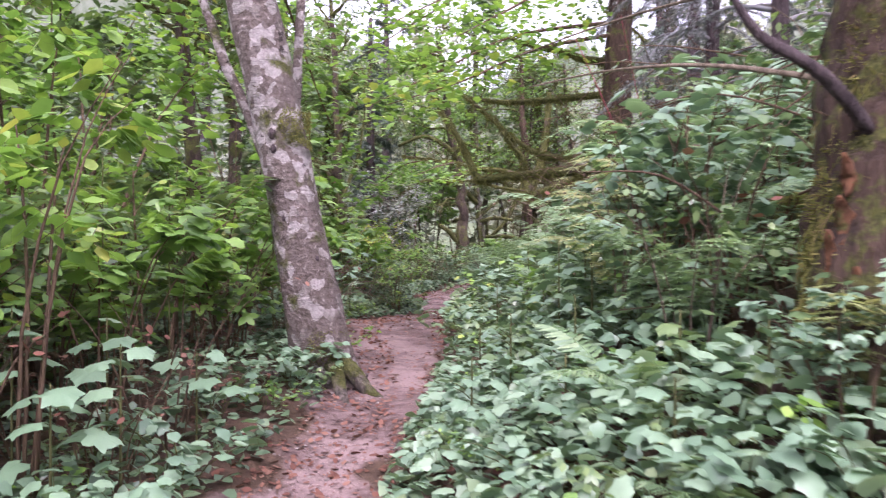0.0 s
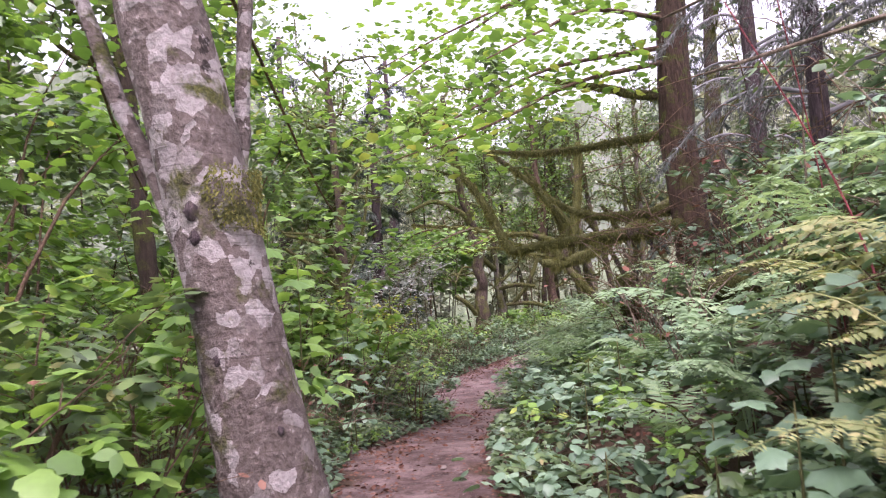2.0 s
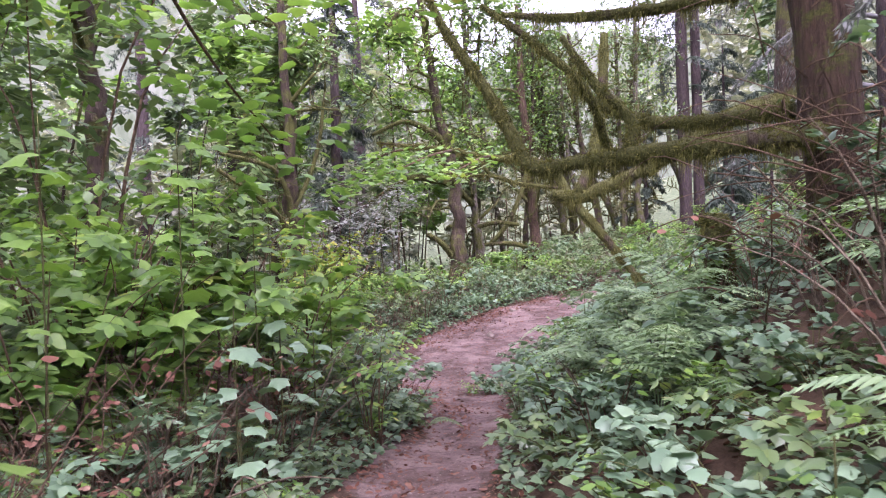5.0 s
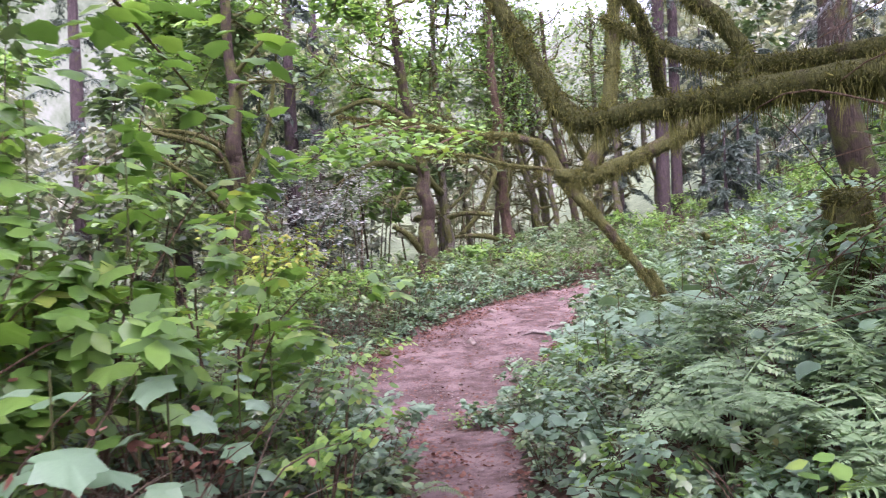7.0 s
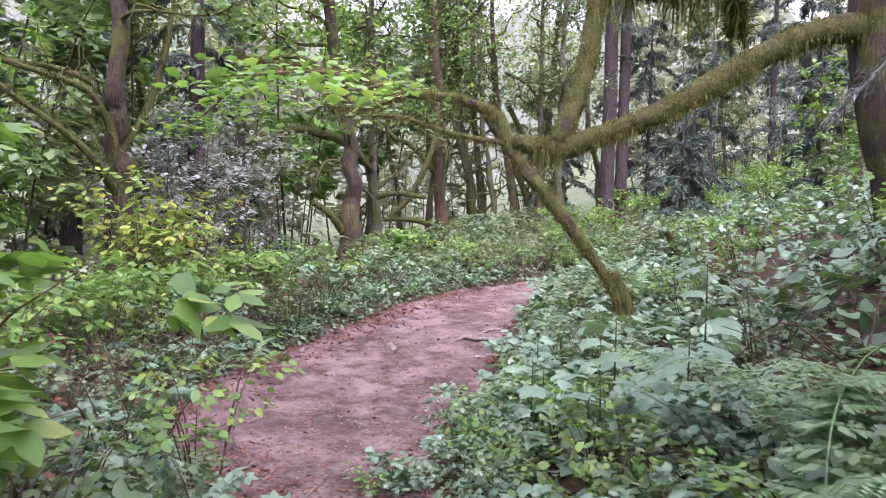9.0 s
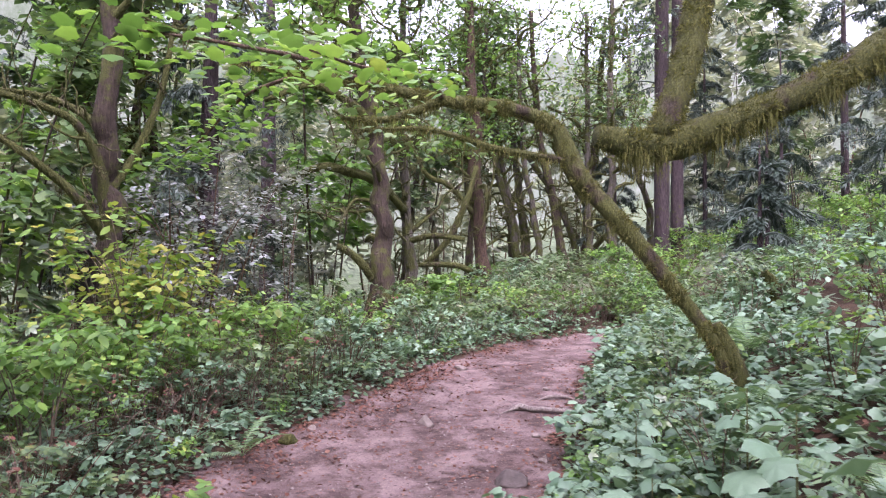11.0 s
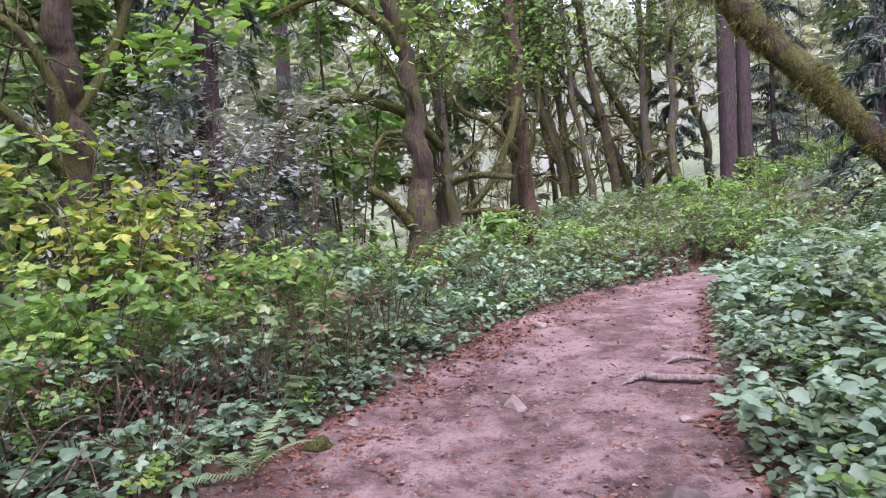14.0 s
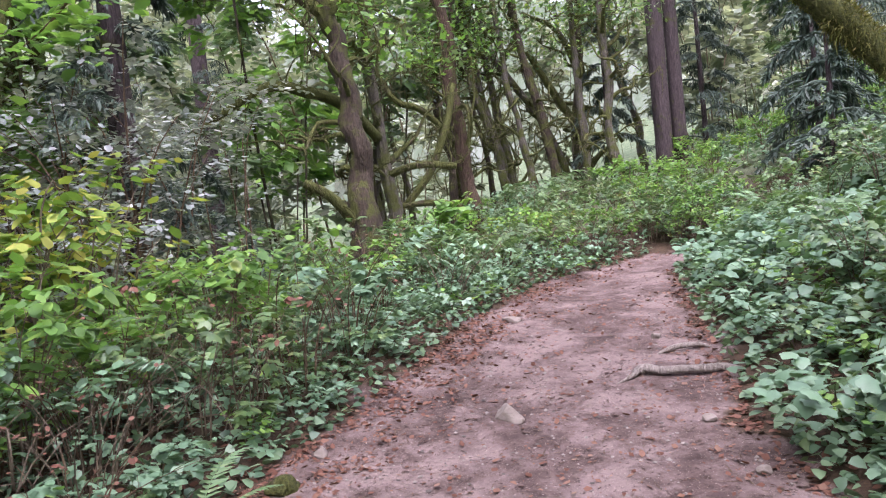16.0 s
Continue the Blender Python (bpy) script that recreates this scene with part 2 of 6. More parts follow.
def join(chunks):
    """Several (verts, [faces]) into one."""
    vs, fs, base = [], {}, 0
    for v, fl in chunks:
        vs.append(v)
        for f in fl:
            f = np.asarray(f)
            if len(f):
                fs.setdefault(f.shape[1], []).append(f + base)
        base += len(v)
    return np.concatenate(vs), [np.concatenate(f) for f in fs.values()]


def spline(pts, steps):
    """Catmull-Rom through the rows of pts (any width)."""
    p = np.asarray(pts, float)
    p = np.vstack([2 * p[0] - p[1], p, 2 * p[-1] - p[-2]])
    out = []
    for i in range(1, len(p) - 2):
        t = np.linspace(0, 1, steps, endpoint=False)[:, None]
        a, b, c, d = p[i - 1], p[i], p[i + 1], p[i + 2]
        out.append(0.5 * (2 * b + (c - a) * t + (2 * a - 5 * b + 4 * c - d) * t ** 2 + (3 * b - a - 3 * c + d) * t ** 3))
    out.append(p[-2][None])
    return np.vstack(out)


def frames_along(ax):
    t = np.gradient(ax, axis=0)
    t /= np.linalg.norm(t, axis=1)[:, None] + 1e-9
    ref = np.where(np.abs(t[:, 2:3]) > 0.9, np.array([[0.0, 1, 0]]), np.array([[0.0, 0, 1]]))
    if np.any(np.abs(t[:, 2]) > 0.9) and np.any(np.abs(t[:, 2]) <= 0.9):
        ref = np.tile(np.array([[0.31, 0.9, 0.29]]), (len(t), 1))
    u = np.cross(t, ref)
    u /= np.linalg.norm(u, axis=1)[:, None] + 1e-9
    return t, u, np.cross(t, u)


def tube(pts, sides=10, steps=6, rough=0.08, flare=0.0):
    """pts: rows of x, y, z, radius. Returns (verts, faces) of an uneven, closed tube; flare spreads the first end in roots."""
    s = spline(pts, steps)
    ax, r = s[:, :3], np.maximum(s[:, 3], 0.0015)
    t, u, w = frames_along(ax)
    ang = np.linspace(0, 2 * np.pi, sides, endpoint=False)
    n = len(ax)
    ph = rng.uniform(0, 6.28, 4)
    lumps = 1 + rough * (np.sin(3 * ang[None] + ph[0] + 0.9 * np.arange(n)[:, None]) * 0.5 + np.sin(2 * ang[None] + ph[1] - 0.37 * np.arange(n)[:, None]) * 0.5
                         + rng.normal(0, 0.5, (n, sides)))
    if flare:
        k = np.exp(-np.linspace(0, 9, n))[:, None]
        lumps = lumps + flare * k * (0.55 + 0.45 * np.sin(4 * ang[None] + ph[2]))
    rad = r[:, None] * lumps
    v = ax[:, None] + rad[..., None] * (np.cos(ang)[None, :, None] * u[:, None] + np.sin(ang)[None, :, None] * w[:, None])
    v = v.reshape(-1, 3)
    i, j = np.meshgrid(np.arange(n - 1), np.arange(sides), indexing="ij")
    a, b = (i * sides + j).ravel(), (i * sides + (j + 1) % sides).ravel()
    quads = np.stack([a, b, b + sides, a + sides], 1)
    v = np.vstack([v, ax[:1], ax[-1:]])
    k = np.arange(sides)
    caps = np.vstack([np.stack([(k + 1) % sides, k, np.full(sides, n * sides)], 1),
                      np.stack([(n - 1) * sides + k, (n - 1) * sides + (k + 1) % sides, np.full(sides, n * sides + 1)], 1)])
    return v, [quads, caps]


def tuft(pts, count, length, droop=0.0, thick=1.0, top_only=False, steps=8, width=0.006):
    """Moss: many small blades round a limb. droop > 0 lets them hang below it."""
    s = spline(pts, steps)
    seg = np.linalg.norm(np.diff(s[:, :3], axis=0), axis=1)
    cum = np.concatenate([[0], np.cumsum(seg)])
    d = rng.uniform(0, cum[-1], count)
    ax = np.stack([np.interp(d, cum, s[:, k]) for k in range(4)], 1)
    t, u, w = frames_along(s[:, :3])
    idx = np.clip(np.searchsorted(cum, d) - 1, 0, len(s) - 2)
    ang = rng.uniform(0, 2 * np.pi, count)
    out = np.cos(ang)[:, None] * u[idx] + np.sin(ang)[:, None] * w[idx]
    if top_only:
        out[:, 2] = np.abs(out[:, 2])
    if droop:
        out[:, 2] = -np.abs(out[:, 2])
    base = ax[:, :3] + out * (ax[:, 3] * thick * 0.92)[:, None]
    clump = 0.3 + 1.1 * (0.5 + 0.5 * np.sin(d * 9 + np.sin(d * 23) * 1.5)) ** 2
    ln = length * clump * rng.uniform(0.3, 1.25, count)
    tip = base + (out * (0.25 if droop else 1.0) + rng.normal(0, 0.35, (count, 3)) * (0.35 if droop else 1)) * ln[:, None]
    tip[:, 2] -= (droop + 0.12) * ln
    side = np.cross(tip - base, rng.normal(0, 1, (count, 3)))
    side *= width / (np.linalg.norm(side, axis=1)[:, None] + 1e-9)
    if not droop:
        v = np.stack([base - side, base + side, tip], 1).reshape(-1, 3)
        return v, [np.arange(count * 3).reshape(-1, 3)]
    mid_p = (base + tip) / 2 + rng.normal(0, 0.12, (count, 3)) * ln[:, None]
    v = np.stack([base - side, base + side, mid_p - side * 0.6, mid_p + side * 0.6, tip], 1).reshape(-1, 3)
    k = np.arange(count)[:, None] * 5
    return v, [np.concatenate([k + (0, 1, 3), k + (0, 3, 2), k + (2, 3, 4)])]


# leaf shapes: unit length along +y, normal +z
def fan(outline, centre):
    o = np.array(outline, float)
    v = np.vstack([o, [centre]])
    k = np.arange(len(o))
    return v, np.stack([k, (k + 1) % len(o), np.full(len(o), len(o))], 1)


def lobed_shape():
    half = [(0.06, 0.02), (0.22, -0.09), (0.42, -0.02), (0.52, 0.14), (0.44, 0.24), (0.5, 0.36), (0.6, 0.54), (0.47, 0.58), (0.36, 0.6), (0.33, 0.74), (0.2, 0.84), (0.1, 0.92)]
    pts = [(x, y) for x, y in half] + [(0.0, 1.05)] + [(-x, y) for x, y in reversed(half)]
    v, f = fan([(x, y, -0.32 * (y - 0.35) ** 2 - 0.18 * abs(x) + 0.05 * math.sin(9 * y)) for x, y in pts], (0, 0.36, 0.05))
    return v, f


def folded(half, droop, fold):
    """A leaf of two halves that meet in a raised midrib; half: the right edge from the stalk to the tip."""
    right = [(x, y, -droop * (y - 0.3) ** 2 - fold * abs(x)) for x, y in half]
    left = [(-x, y, z) for x, y, z in right]
    base, tip = (0, 0, -droop * 0.09), (0, 1.0, -droop * 0.49)
    return np.array([base, *right, tip, *left], float), np.array([(0, 1, 2, 3), (0, 3, 5, 4)])


def ovate_shape():
    return folded([(0.34, 0.34), (0.25, 0.72)], 0.22, 0.22)


def ivy_shape():
    return folded([(0.46, 0.1), (0.32, 0.6)], 0.15, 0.2)


def trifoliate_shape():
    """Three leaflets as on bramble and salmonberry."""
    v0, f0 = [], []
    for k, (a, ox, oy) in enumerate(((0, 0, 0.36), (1.15, 0.02, 0.33), (-1.15, -0.02, 0.33))):
        c, s = math.cos(a), math.sin(a)
        for x, y in ((0, 0), (0.18, 0.16), (0.16, 0.4), (0, 0.64), (-0.16, 0.4), (-0.18, 0.16)):
            v0.append((ox + x * c + y * s, oy - x * s + y * c, -0.3 * y * y - 0.25 * abs(x)))
        f0 += [(6 * k, 6 * k + 1, 6 * k + 2, 6 * k + 3), (6 * k, 6 * k + 3, 6 * k + 4, 6 * k + 5)]
    return np.array(v0, float), np.array(f0)


def blade_shape():
    return np.array([(0, 0, 0), (0.3, 0.5, -0.03), (0, 1, -0.1), (-0.3, 0.5, -0.03)], float), np.array([(0, 1, 2), (0, 2, 3)])


def lobed_low_shape():
    """A lighter version of the lobed leaf for small plants."""
    half = [(0.05, 0.0), (0.3, -0.05), (0.49, 0.14), (0.44, 0.31), (0.53, 0.52), (0.33, 0.64), (0.2, 0.84)]
    pts = half + [(0.0, 1.0)] + [(-x, y) for x, y in reversed(half)]
    return fan([(x, y, -0.3 * (y - 0.35) ** 2 - 0.18 * abs(x)) for x, y in pts], (0, 0.36, 0.04))


LOBED_LOW = lobed_low_shape()
LOBED, OVATE, IVY, TRI, BLADE = lobed_shape(), ovate_shape(), ivy_shape(), trifoliate_shape(), blade_shape()


def leaves(shape, pos, size, az=None, tilt=None, roll=None):
    """Copies of a leaf shape at pos (N, 3), as one (verts, faces)."""
    pos = np.asarray(pos, float)
    n = len(pos)
    az = rng.uniform(0, 6.283, n) if az is None else az
    tilt = rng.normal(-0.25, 0.35, n) if tilt is None else tilt
    roll = rng.normal(0, 0.4, n) if roll is None else roll
    v, f = shape
    cr, sr, ct, st, ca, sa = np.cos(roll), np.sin(roll), np.cos(tilt), np.sin(tilt), np.cos(az), np.sin(az)
    x, y, z = v[:, 0][None], v[:, 1][None], v[:, 2][None]
    x1, z1 = x * cr[:, None] + z * sr[:, None], -x * sr[:, None] + z * cr[:, None]
    y2, z2 = y * ct[:, None] - z1 * st[:, None], y * st[:, None] + z1 * ct[:, None]
    x3, y3 = x1 * ca[:, None] - y2 * sa[:, None], x1 * sa[:, None] + y2 * ca[:, None]
    out = np.stack([x3, y3, z2], 2) * np.asarray(size).reshape(-1, 1, 1) + pos[:, None]
    faces = (f[None] + (np.arange(n) * len(v))[:, None, None]).reshape(-1, f.shape[1])
    return out.reshape(-1, 3), [faces]


# ---- the lie of the land ----
TRAIL_Y = [-30, 0, 3.6, 5.3, 7, 8, 9.6, 10.2, 12.7, 13.5, 14.5, 15.3, 16.5, 18, 19.2, 20.3, 21.2, 23.4, 25.6, 26.3, 27, 30, 35, 45, 90]
TRAIL_L = [-0.8, -0.9, -1.0, -0.85, -1.0, -1.2, -1.32, -1.25, -0.55, -0.42, -0.42, -0.75, -1.0, -1.65, -1.38, -0.78, -0.1, 1.25, 2.8, 4.1, 5.3, 7.0, 8.8, 11.5, 26]
TRAIL_R = [-0.1, -0.2, -0.3, -0.12, 0.02, 0.0, 0.0, 0.02, 0.25, 0.5, 0.6, 0.7, 0.88, 1.35, 2.1, 2.38, 2.8, 3.75, 4.8, 5.7, 6.6, 8.0, 9.8, 12.5, 27]
HEIGHT_Y = [-30, 0, 3, 6, 8, 9.7, 10.7, 13, 14.8, 15.85, 17, 18, 19.4, 20.8, 21.8, 23.4, 25.7, 27, 30, 36, 50, 90]
HEIGHT_Z = [-1.5, 0, 0.15, 0.33, 0.42, 0.4, 0.32, 0.18, 0.08, -0.02, -0.1, -0.12, -0.05, 0.1, 0.2, 0.36, 0.45, 0.6, 1.0, 1.5, 2.2, 5]


def edge_l(y):
    return np.interp(y, TRAIL_Y, TRAIL_L)


def edge_r(y):
    return np.interp(y, TRAIL_Y, TRAIL_R)


def wobble(x, y):
    return (np.sin(x * 1.7 + y * 0.9) + np.sin(x * 0.8 - y * 1.9 + 1.3) + 0.6 * np.sin(3.1 * x + 2.3 * y + 0.5)) / 2.6


def land(x, y):
    """Height of the ground."""
    x, y = np.asarray(x, float), np.asarray(y, float)
    lo, hi = edge_l(y), edge_r(y)
    z = np.interp(y, HEIGHT_Y, HEIGHT_Z)
    mid, half = (lo + hi) / 2, (hi - lo) / 2
    inside = np.clip(1 - ((x - mid) / half) ** 2, 0, 1)
    z = z - 0.03 * inside
    dr, dl = np.maximum(x - hi, 0), np.maximum(lo - x, 0)
    steep = np.interp(y, [-5, 3, 12, 16, 22, 40], [0.42, 0.5, 0.52, 0.36, 0.34, 0.3])
    z = z + steep * np.where(dr < 5, dr, 5 + (dr - 5) * 0.55) * np.clip(0.45 + dr, 0, 1)
    fall = np.where(dl < 1.5, 0.03 * dl, 0.045 + 0.25 * (np.minimum(dl, 18) - 1.5) * 0.75)
    z = z + 0.08 * np.clip(dl * 3, 0, 1) - np.where(dl > 0, fall, 0)
    out = np.clip(np.maximum(dr, dl) * 2, 0, 1)
    z = z + 0.07 * out * wobble(x, y) + 0.008 * wobble(x * 5, y * 5)
    far = np.clip((np.hypot(x, y - 20) - 60) / 60, 0, 1)
    return z + far * far * 7


def axis_steps(dense, coarse_lo, coarse_hi):
    return np.unique(np.concatenate([coarse_lo, dense, coarse_hi]))


gx = axis_steps(np.arange(-3.6, 7.0, 0.1), -3.6 - np.geomspace(0.15, 400, 40), 7.0 + np.geomspace(0.15, 400, 40))
gy = axis_steps(np.arange(-1, 28, 0.1), -1 - np.geomspace(0.2, 300, 24), 28 + np.geomspace(0.2, 500, 44))
GX, GY = np.meshgrid(gx, gy)
GZ = land(GX, GY)
lo, hi = edge_l(GY), edge_r(GY)
ragged = 0.12 * np.sin(GY * 2.7) + 0.08 * np.sin(GY * 6.1 + 1) + 0.06 * np.sin(GX * 9 + GY * 7)
inner = np.minimum(GX - lo, hi - GX) + ragged
mask = np.clip(inner / 0.35 + 0.5, 0, 1) * np.clip((27.4 - GY) / 0.8, 0, 1)
fine_rng = np.random.default_rng(3)
near = np.hypot(GX, GY - 12) < 25
hollows = np.sin(GX * 7.3 + 2 * np.sin(GY * 3.1)) * np.sin(GY * 6.1 + 2 * np.sin(GX * 2.7)) + 0.6 * np.sin(GX * 13 + GY * 5 + np.sin(GY * 11))
GZ = GZ + (fine_rng.normal(0, 0.003, GZ.shape) + 0.009 * hollows * mask) * near
i, j = np.meshgrid(np.arange(len(gy) - 1), np.arange(len(gx) - 1), indexing="ij")
a = (i * len(gx) + j).ravel()
ground_mesh = np_mesh("ground", np.stack([GX, GY, GZ], 2).reshape(-1, 3), [np.stack([a, a + 1, a + len(gx) + 1, a + len(gx)], 1)], SOIL, True)
att = ground_mesh.attributes.new("trodden", "FLOAT", "POINT")
att.data.foreach_set("value", mask.ravel().astype(np.float32))
grown = np.clip((np.maximum(GX - hi - 5, lo - GX - 5)) / 6, 0, 1)
grown = np.maximum(grown, np.clip((np.abs(GY - 12) - 18) / 6, 0, 1))
att2 = ground_mesh.attributes.new("sward", "FLOAT", "POINT")
att2.data.foreach_set("value", grown.ravel().astype(np.float32))
tagged(new("ground", ground_mesh), "reddish trodden earth trail through dark leaf mould", "ground", kind="structure")

# ---- backdrop sheet, 110 m off: valley side with haze painted in as emission ----
hz = Mat("hillside_haze_glow")
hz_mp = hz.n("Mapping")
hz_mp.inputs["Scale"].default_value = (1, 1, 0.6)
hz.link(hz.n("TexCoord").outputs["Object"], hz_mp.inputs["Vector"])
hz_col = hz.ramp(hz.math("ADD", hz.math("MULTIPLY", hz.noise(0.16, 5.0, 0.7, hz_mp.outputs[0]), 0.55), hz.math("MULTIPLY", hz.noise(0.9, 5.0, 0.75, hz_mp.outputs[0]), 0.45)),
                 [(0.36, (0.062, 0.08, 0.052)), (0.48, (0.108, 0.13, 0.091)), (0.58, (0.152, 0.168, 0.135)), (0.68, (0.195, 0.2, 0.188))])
# emission stands in for daylight and haze on the far slope; no lamp
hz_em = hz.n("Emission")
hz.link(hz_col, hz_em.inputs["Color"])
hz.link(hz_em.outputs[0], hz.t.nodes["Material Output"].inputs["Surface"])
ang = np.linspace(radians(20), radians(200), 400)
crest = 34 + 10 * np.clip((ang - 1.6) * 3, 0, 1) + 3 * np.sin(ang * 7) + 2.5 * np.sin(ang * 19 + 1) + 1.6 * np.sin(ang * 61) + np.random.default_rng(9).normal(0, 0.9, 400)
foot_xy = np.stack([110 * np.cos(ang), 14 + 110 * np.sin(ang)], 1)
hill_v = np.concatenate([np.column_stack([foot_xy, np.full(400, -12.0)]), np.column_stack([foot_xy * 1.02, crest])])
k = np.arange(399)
tagged(new("backdrop", np_mesh("backdrop", hill_v, [np.stack([k, k + 1, k + 401, k + 400], 1)], hz.m)), "glowing backdrop sheet of a wooded valley side with haze painted in", "backdrop", kind="structure")

# ---- trees ----


def sprays(tips, per, spread, shape, size, flat=0.35):
    """Leaves in flat layers round each tip."""
    tips = np.asarray(tips, float)
    n = len(tips) * per
    pos = np.repeat(tips, per, 0) + rng.normal(0, 1, (n, 3)) * np.array([spread, spread, spread * flat])
    return leaves(shape, pos, size * rng.uniform(0.6, 1.25, n))


def grow_limbs(trunk, count, z_lo, reach, rise, curl, r0):
    """Limbs that leave a trunk, arch and curl. Returns lists of x, y, z, radius rows."""
    s = spline(trunk, 10)
    out = []
    for k in range(count):
        zs = z_lo + (s[-1, 2] - z_lo) * (k + rng.uniform(0, 0.9)) / count
        b = np.array([np.interp(zs, s[:, 2], s[:, c]) for c in range(3)])
        az = rng.uniform(0, 6.283)
        ln = reach * rng.uniform(0.5, 1.1)
        rows, p, el, r = [], b.copy(), rise + rng.normal(0, 0.25), r0 * rng.uniform(0.6, 1.1)
        for q in range(6):
            rows.append((*p, r))
            p = p + ln / 5 * np.array([math.cos(az) * math.cos(el), math.sin(az) * math.cos(el), math.sin(el)])
            az += rng.normal(0, curl)
            el += rng.normal(0, curl * 0.7)
            r *= 0.74
        out.append(rows)
    return out


def tree(name, label, trunk, bark, limbs=(), crown=None, crown_mat=None, moss=0, hang=0, sides=14, flare=0.35, auto=0, z_lo=3.0, reach=2.5, rise=0.5,
         curl=0.45, r0=0.07, tips_per=6, per=12, shape=BLADE, size=0.14, spread=0.35, limb_bark=None, group="", extra=(), rough=0.08, girth=1.0, trunk_moss=0, gnarl=0.0, crown_from=0.0, twigs=0):
    """A tree: trunk, each limb, moss, crown. trunk and limbs are rows of x, y, z, radius from the foot up."""
    x, y, z = trunk[0][:3]
    foot = float(land(x, y))
    ob = thing(name, x, y, foot, label, "tree", group)
    org = np.array([x, y, foot, 0.0])
    if z > foot + 0.05:
        trunk = [(x + (x - trunk[1][0]) * 0.15, y, foot - 0.15, trunk[0][3] * 1.15)] + list(trunk)
    tr = np.array(trunk, float)
    tr[:, 3] *= girth
    if gnarl:
        fine_rows = spline(tr, 3)
        fine_rows[2:, :2] += rng.normal(0, gnarl, (len(fine_rows) - 2, 2)) * fine_rows[2:, 3:4]
        fine_rows[:, 3] *= rng.uniform(0.88, 1.14, len(fine_rows))
        tr = fine_rows
    part("trunk", np_mesh("trunk", *(lambda v, f: (v, f))(*tube(tr - org, sides, 8, rough, flare)), bark, True), ob)
    allr = [np.array(l, float) - org for l in limbs] + [np.array(l, float) - org for l in grow_limbs(tr, auto, z_lo, reach, rise, curl, r0)]
    for l in allr:
        part("limb", np_mesh("limb", *tube(l, 8, 6, 0.12), limb_bark or bark, True), ob)
    if twigs:
        ch, drape = [], []
        for l in allr:
            s = spline(l, 6)
            for k in range(twigs):
                p = s[rng.integers(len(s) // 5, len(s)), :3].copy()
                az, el, ln, r = rng.uniform(0, 6.283), rng.normal(0.25, 0.6), rng.uniform(0.3, 1.15), rng.uniform(0.012, 0.03)
                rows = []
                for q in range(5):
                    rows.append((*p, r * (1 - 0.19 * q)))
                    p = p + ln / 4 * np.array([math.cos(az) * math.cos(el), math.sin(az) * math.cos(el), math.sin(el)])
                    az, el = az + rng.normal(0, 0.75), el + rng.normal(0, 0.65)
                ch.append(tube(rows, 5, 3, 0.15))
                drape += [tuft(rows, 14, 0.05, width=0.009), tuft(rows, 8, 0.16, droop=1.0, width=0.005)]
        tagged(part("twigwork", np_mesh("twigwork", *join(ch), limb_bark or bark, True), ob, "crooked mossy branchlets"), kind="stuff")
        part("draped_moss", np_mesh("draped_moss", *join(drape), MOSS_HANG), ob, "wisps of hanging moss")
    if moss or trunk_moss:
        ch = [tuft(tr - org, trunk_moss, 0.028, width=0.0045), tuft(tr - org, trunk_moss // 4, 0.06, droop=1.0, width=0.003)] if trunk_moss else []
        total = sum(np.linalg.norm(np.diff(l[:, :3], axis=0), axis=1).sum() * l[:, 3].mean() for l in allr) + 1e-6
        for l in allr:
            share = np.linalg.norm(np.diff(l[:, :3], axis=0), axis=1).sum() * l[:, 3].mean() / total
            ch.append(tuft(l, max(20, int(moss * share)), 0.03, thick=1.0, width=0.0045))
            if hang:
                ch.append(tuft(l, max(10, int(hang * share)), 0.1, droop=1.0, width=0.003))
        if ch:
            part("moss", np_mesh("moss", *join(ch), MOSS), ob, "shaggy olive-green moss")
    if crown_mat:
        tips = []
        for l in (allr[len(limbs):] if auto else allr):
            if l[0, 2] < crown_from:
                continue
            s = spline(l, 6)
            m = len(s)
            pick = rng.integers(m // 3, m, tips_per)
            tips += list(s[pick, :3] + rng.normal(0, 0.3, (tips_per, 3)))
        for e in extra:
            tips.append(np.array(e) - org[:3])
        if tips:
            part("crown", np_mesh("crown", *sprays(tips, per, spread, shape, size), crown_mat), ob, "loose leafy crown with gaps")
    return ob


# the pale alder beside the trail
alder = tree("alder_tree", "leaning alder with pale lichen-blotched grey bark beside the trail", [(-0.93, 5.8, 0.25, 0.27), (-0.97, 5.8, 0.45, 0.255), (-1.14, 5.8, 1.33, 0.222), (-1.31, 5.8, 2.25, 0.212), (-1.56, 5.8, 3.41, 0.212), (-1.85, 5.85, 4.6, 0.2), (-2.3, 6.0, 6.5, 0.16), (-2.7, 6.3, 9.0, 0.09)], BARK_ALDER,
             [[(-1.42, 5.8, 2.05, 0.05), (-1.62, 5.85, 2.53, 0.045), (-1.8, 5.9, 2.9, 0.042), (-2.0, 6.0, 3.4, 0.038), (-2.5, 6.2, 4.6, 0.03)],
              [(-1.28, 5.92, 2.25, 0.05), (-1.26, 6.1, 2.68, 0.045), (-1.25, 6.15, 3.1, 0.043), (-1.2, 6.3, 4.2, 0.035), (-1.1, 6.5, 5.5, 0.02)]],
             crown_mat=LEAF_BRIGHT, auto=7, z_lo=5.5, reach=2.6, rise=0.5, per=22, size=0.11, shape=OVATE, sides=24, flare=0.5, limb_bark=BARK_ALDER, rough=0.035, girth=0.95)
ORG = Vector(alder.location)
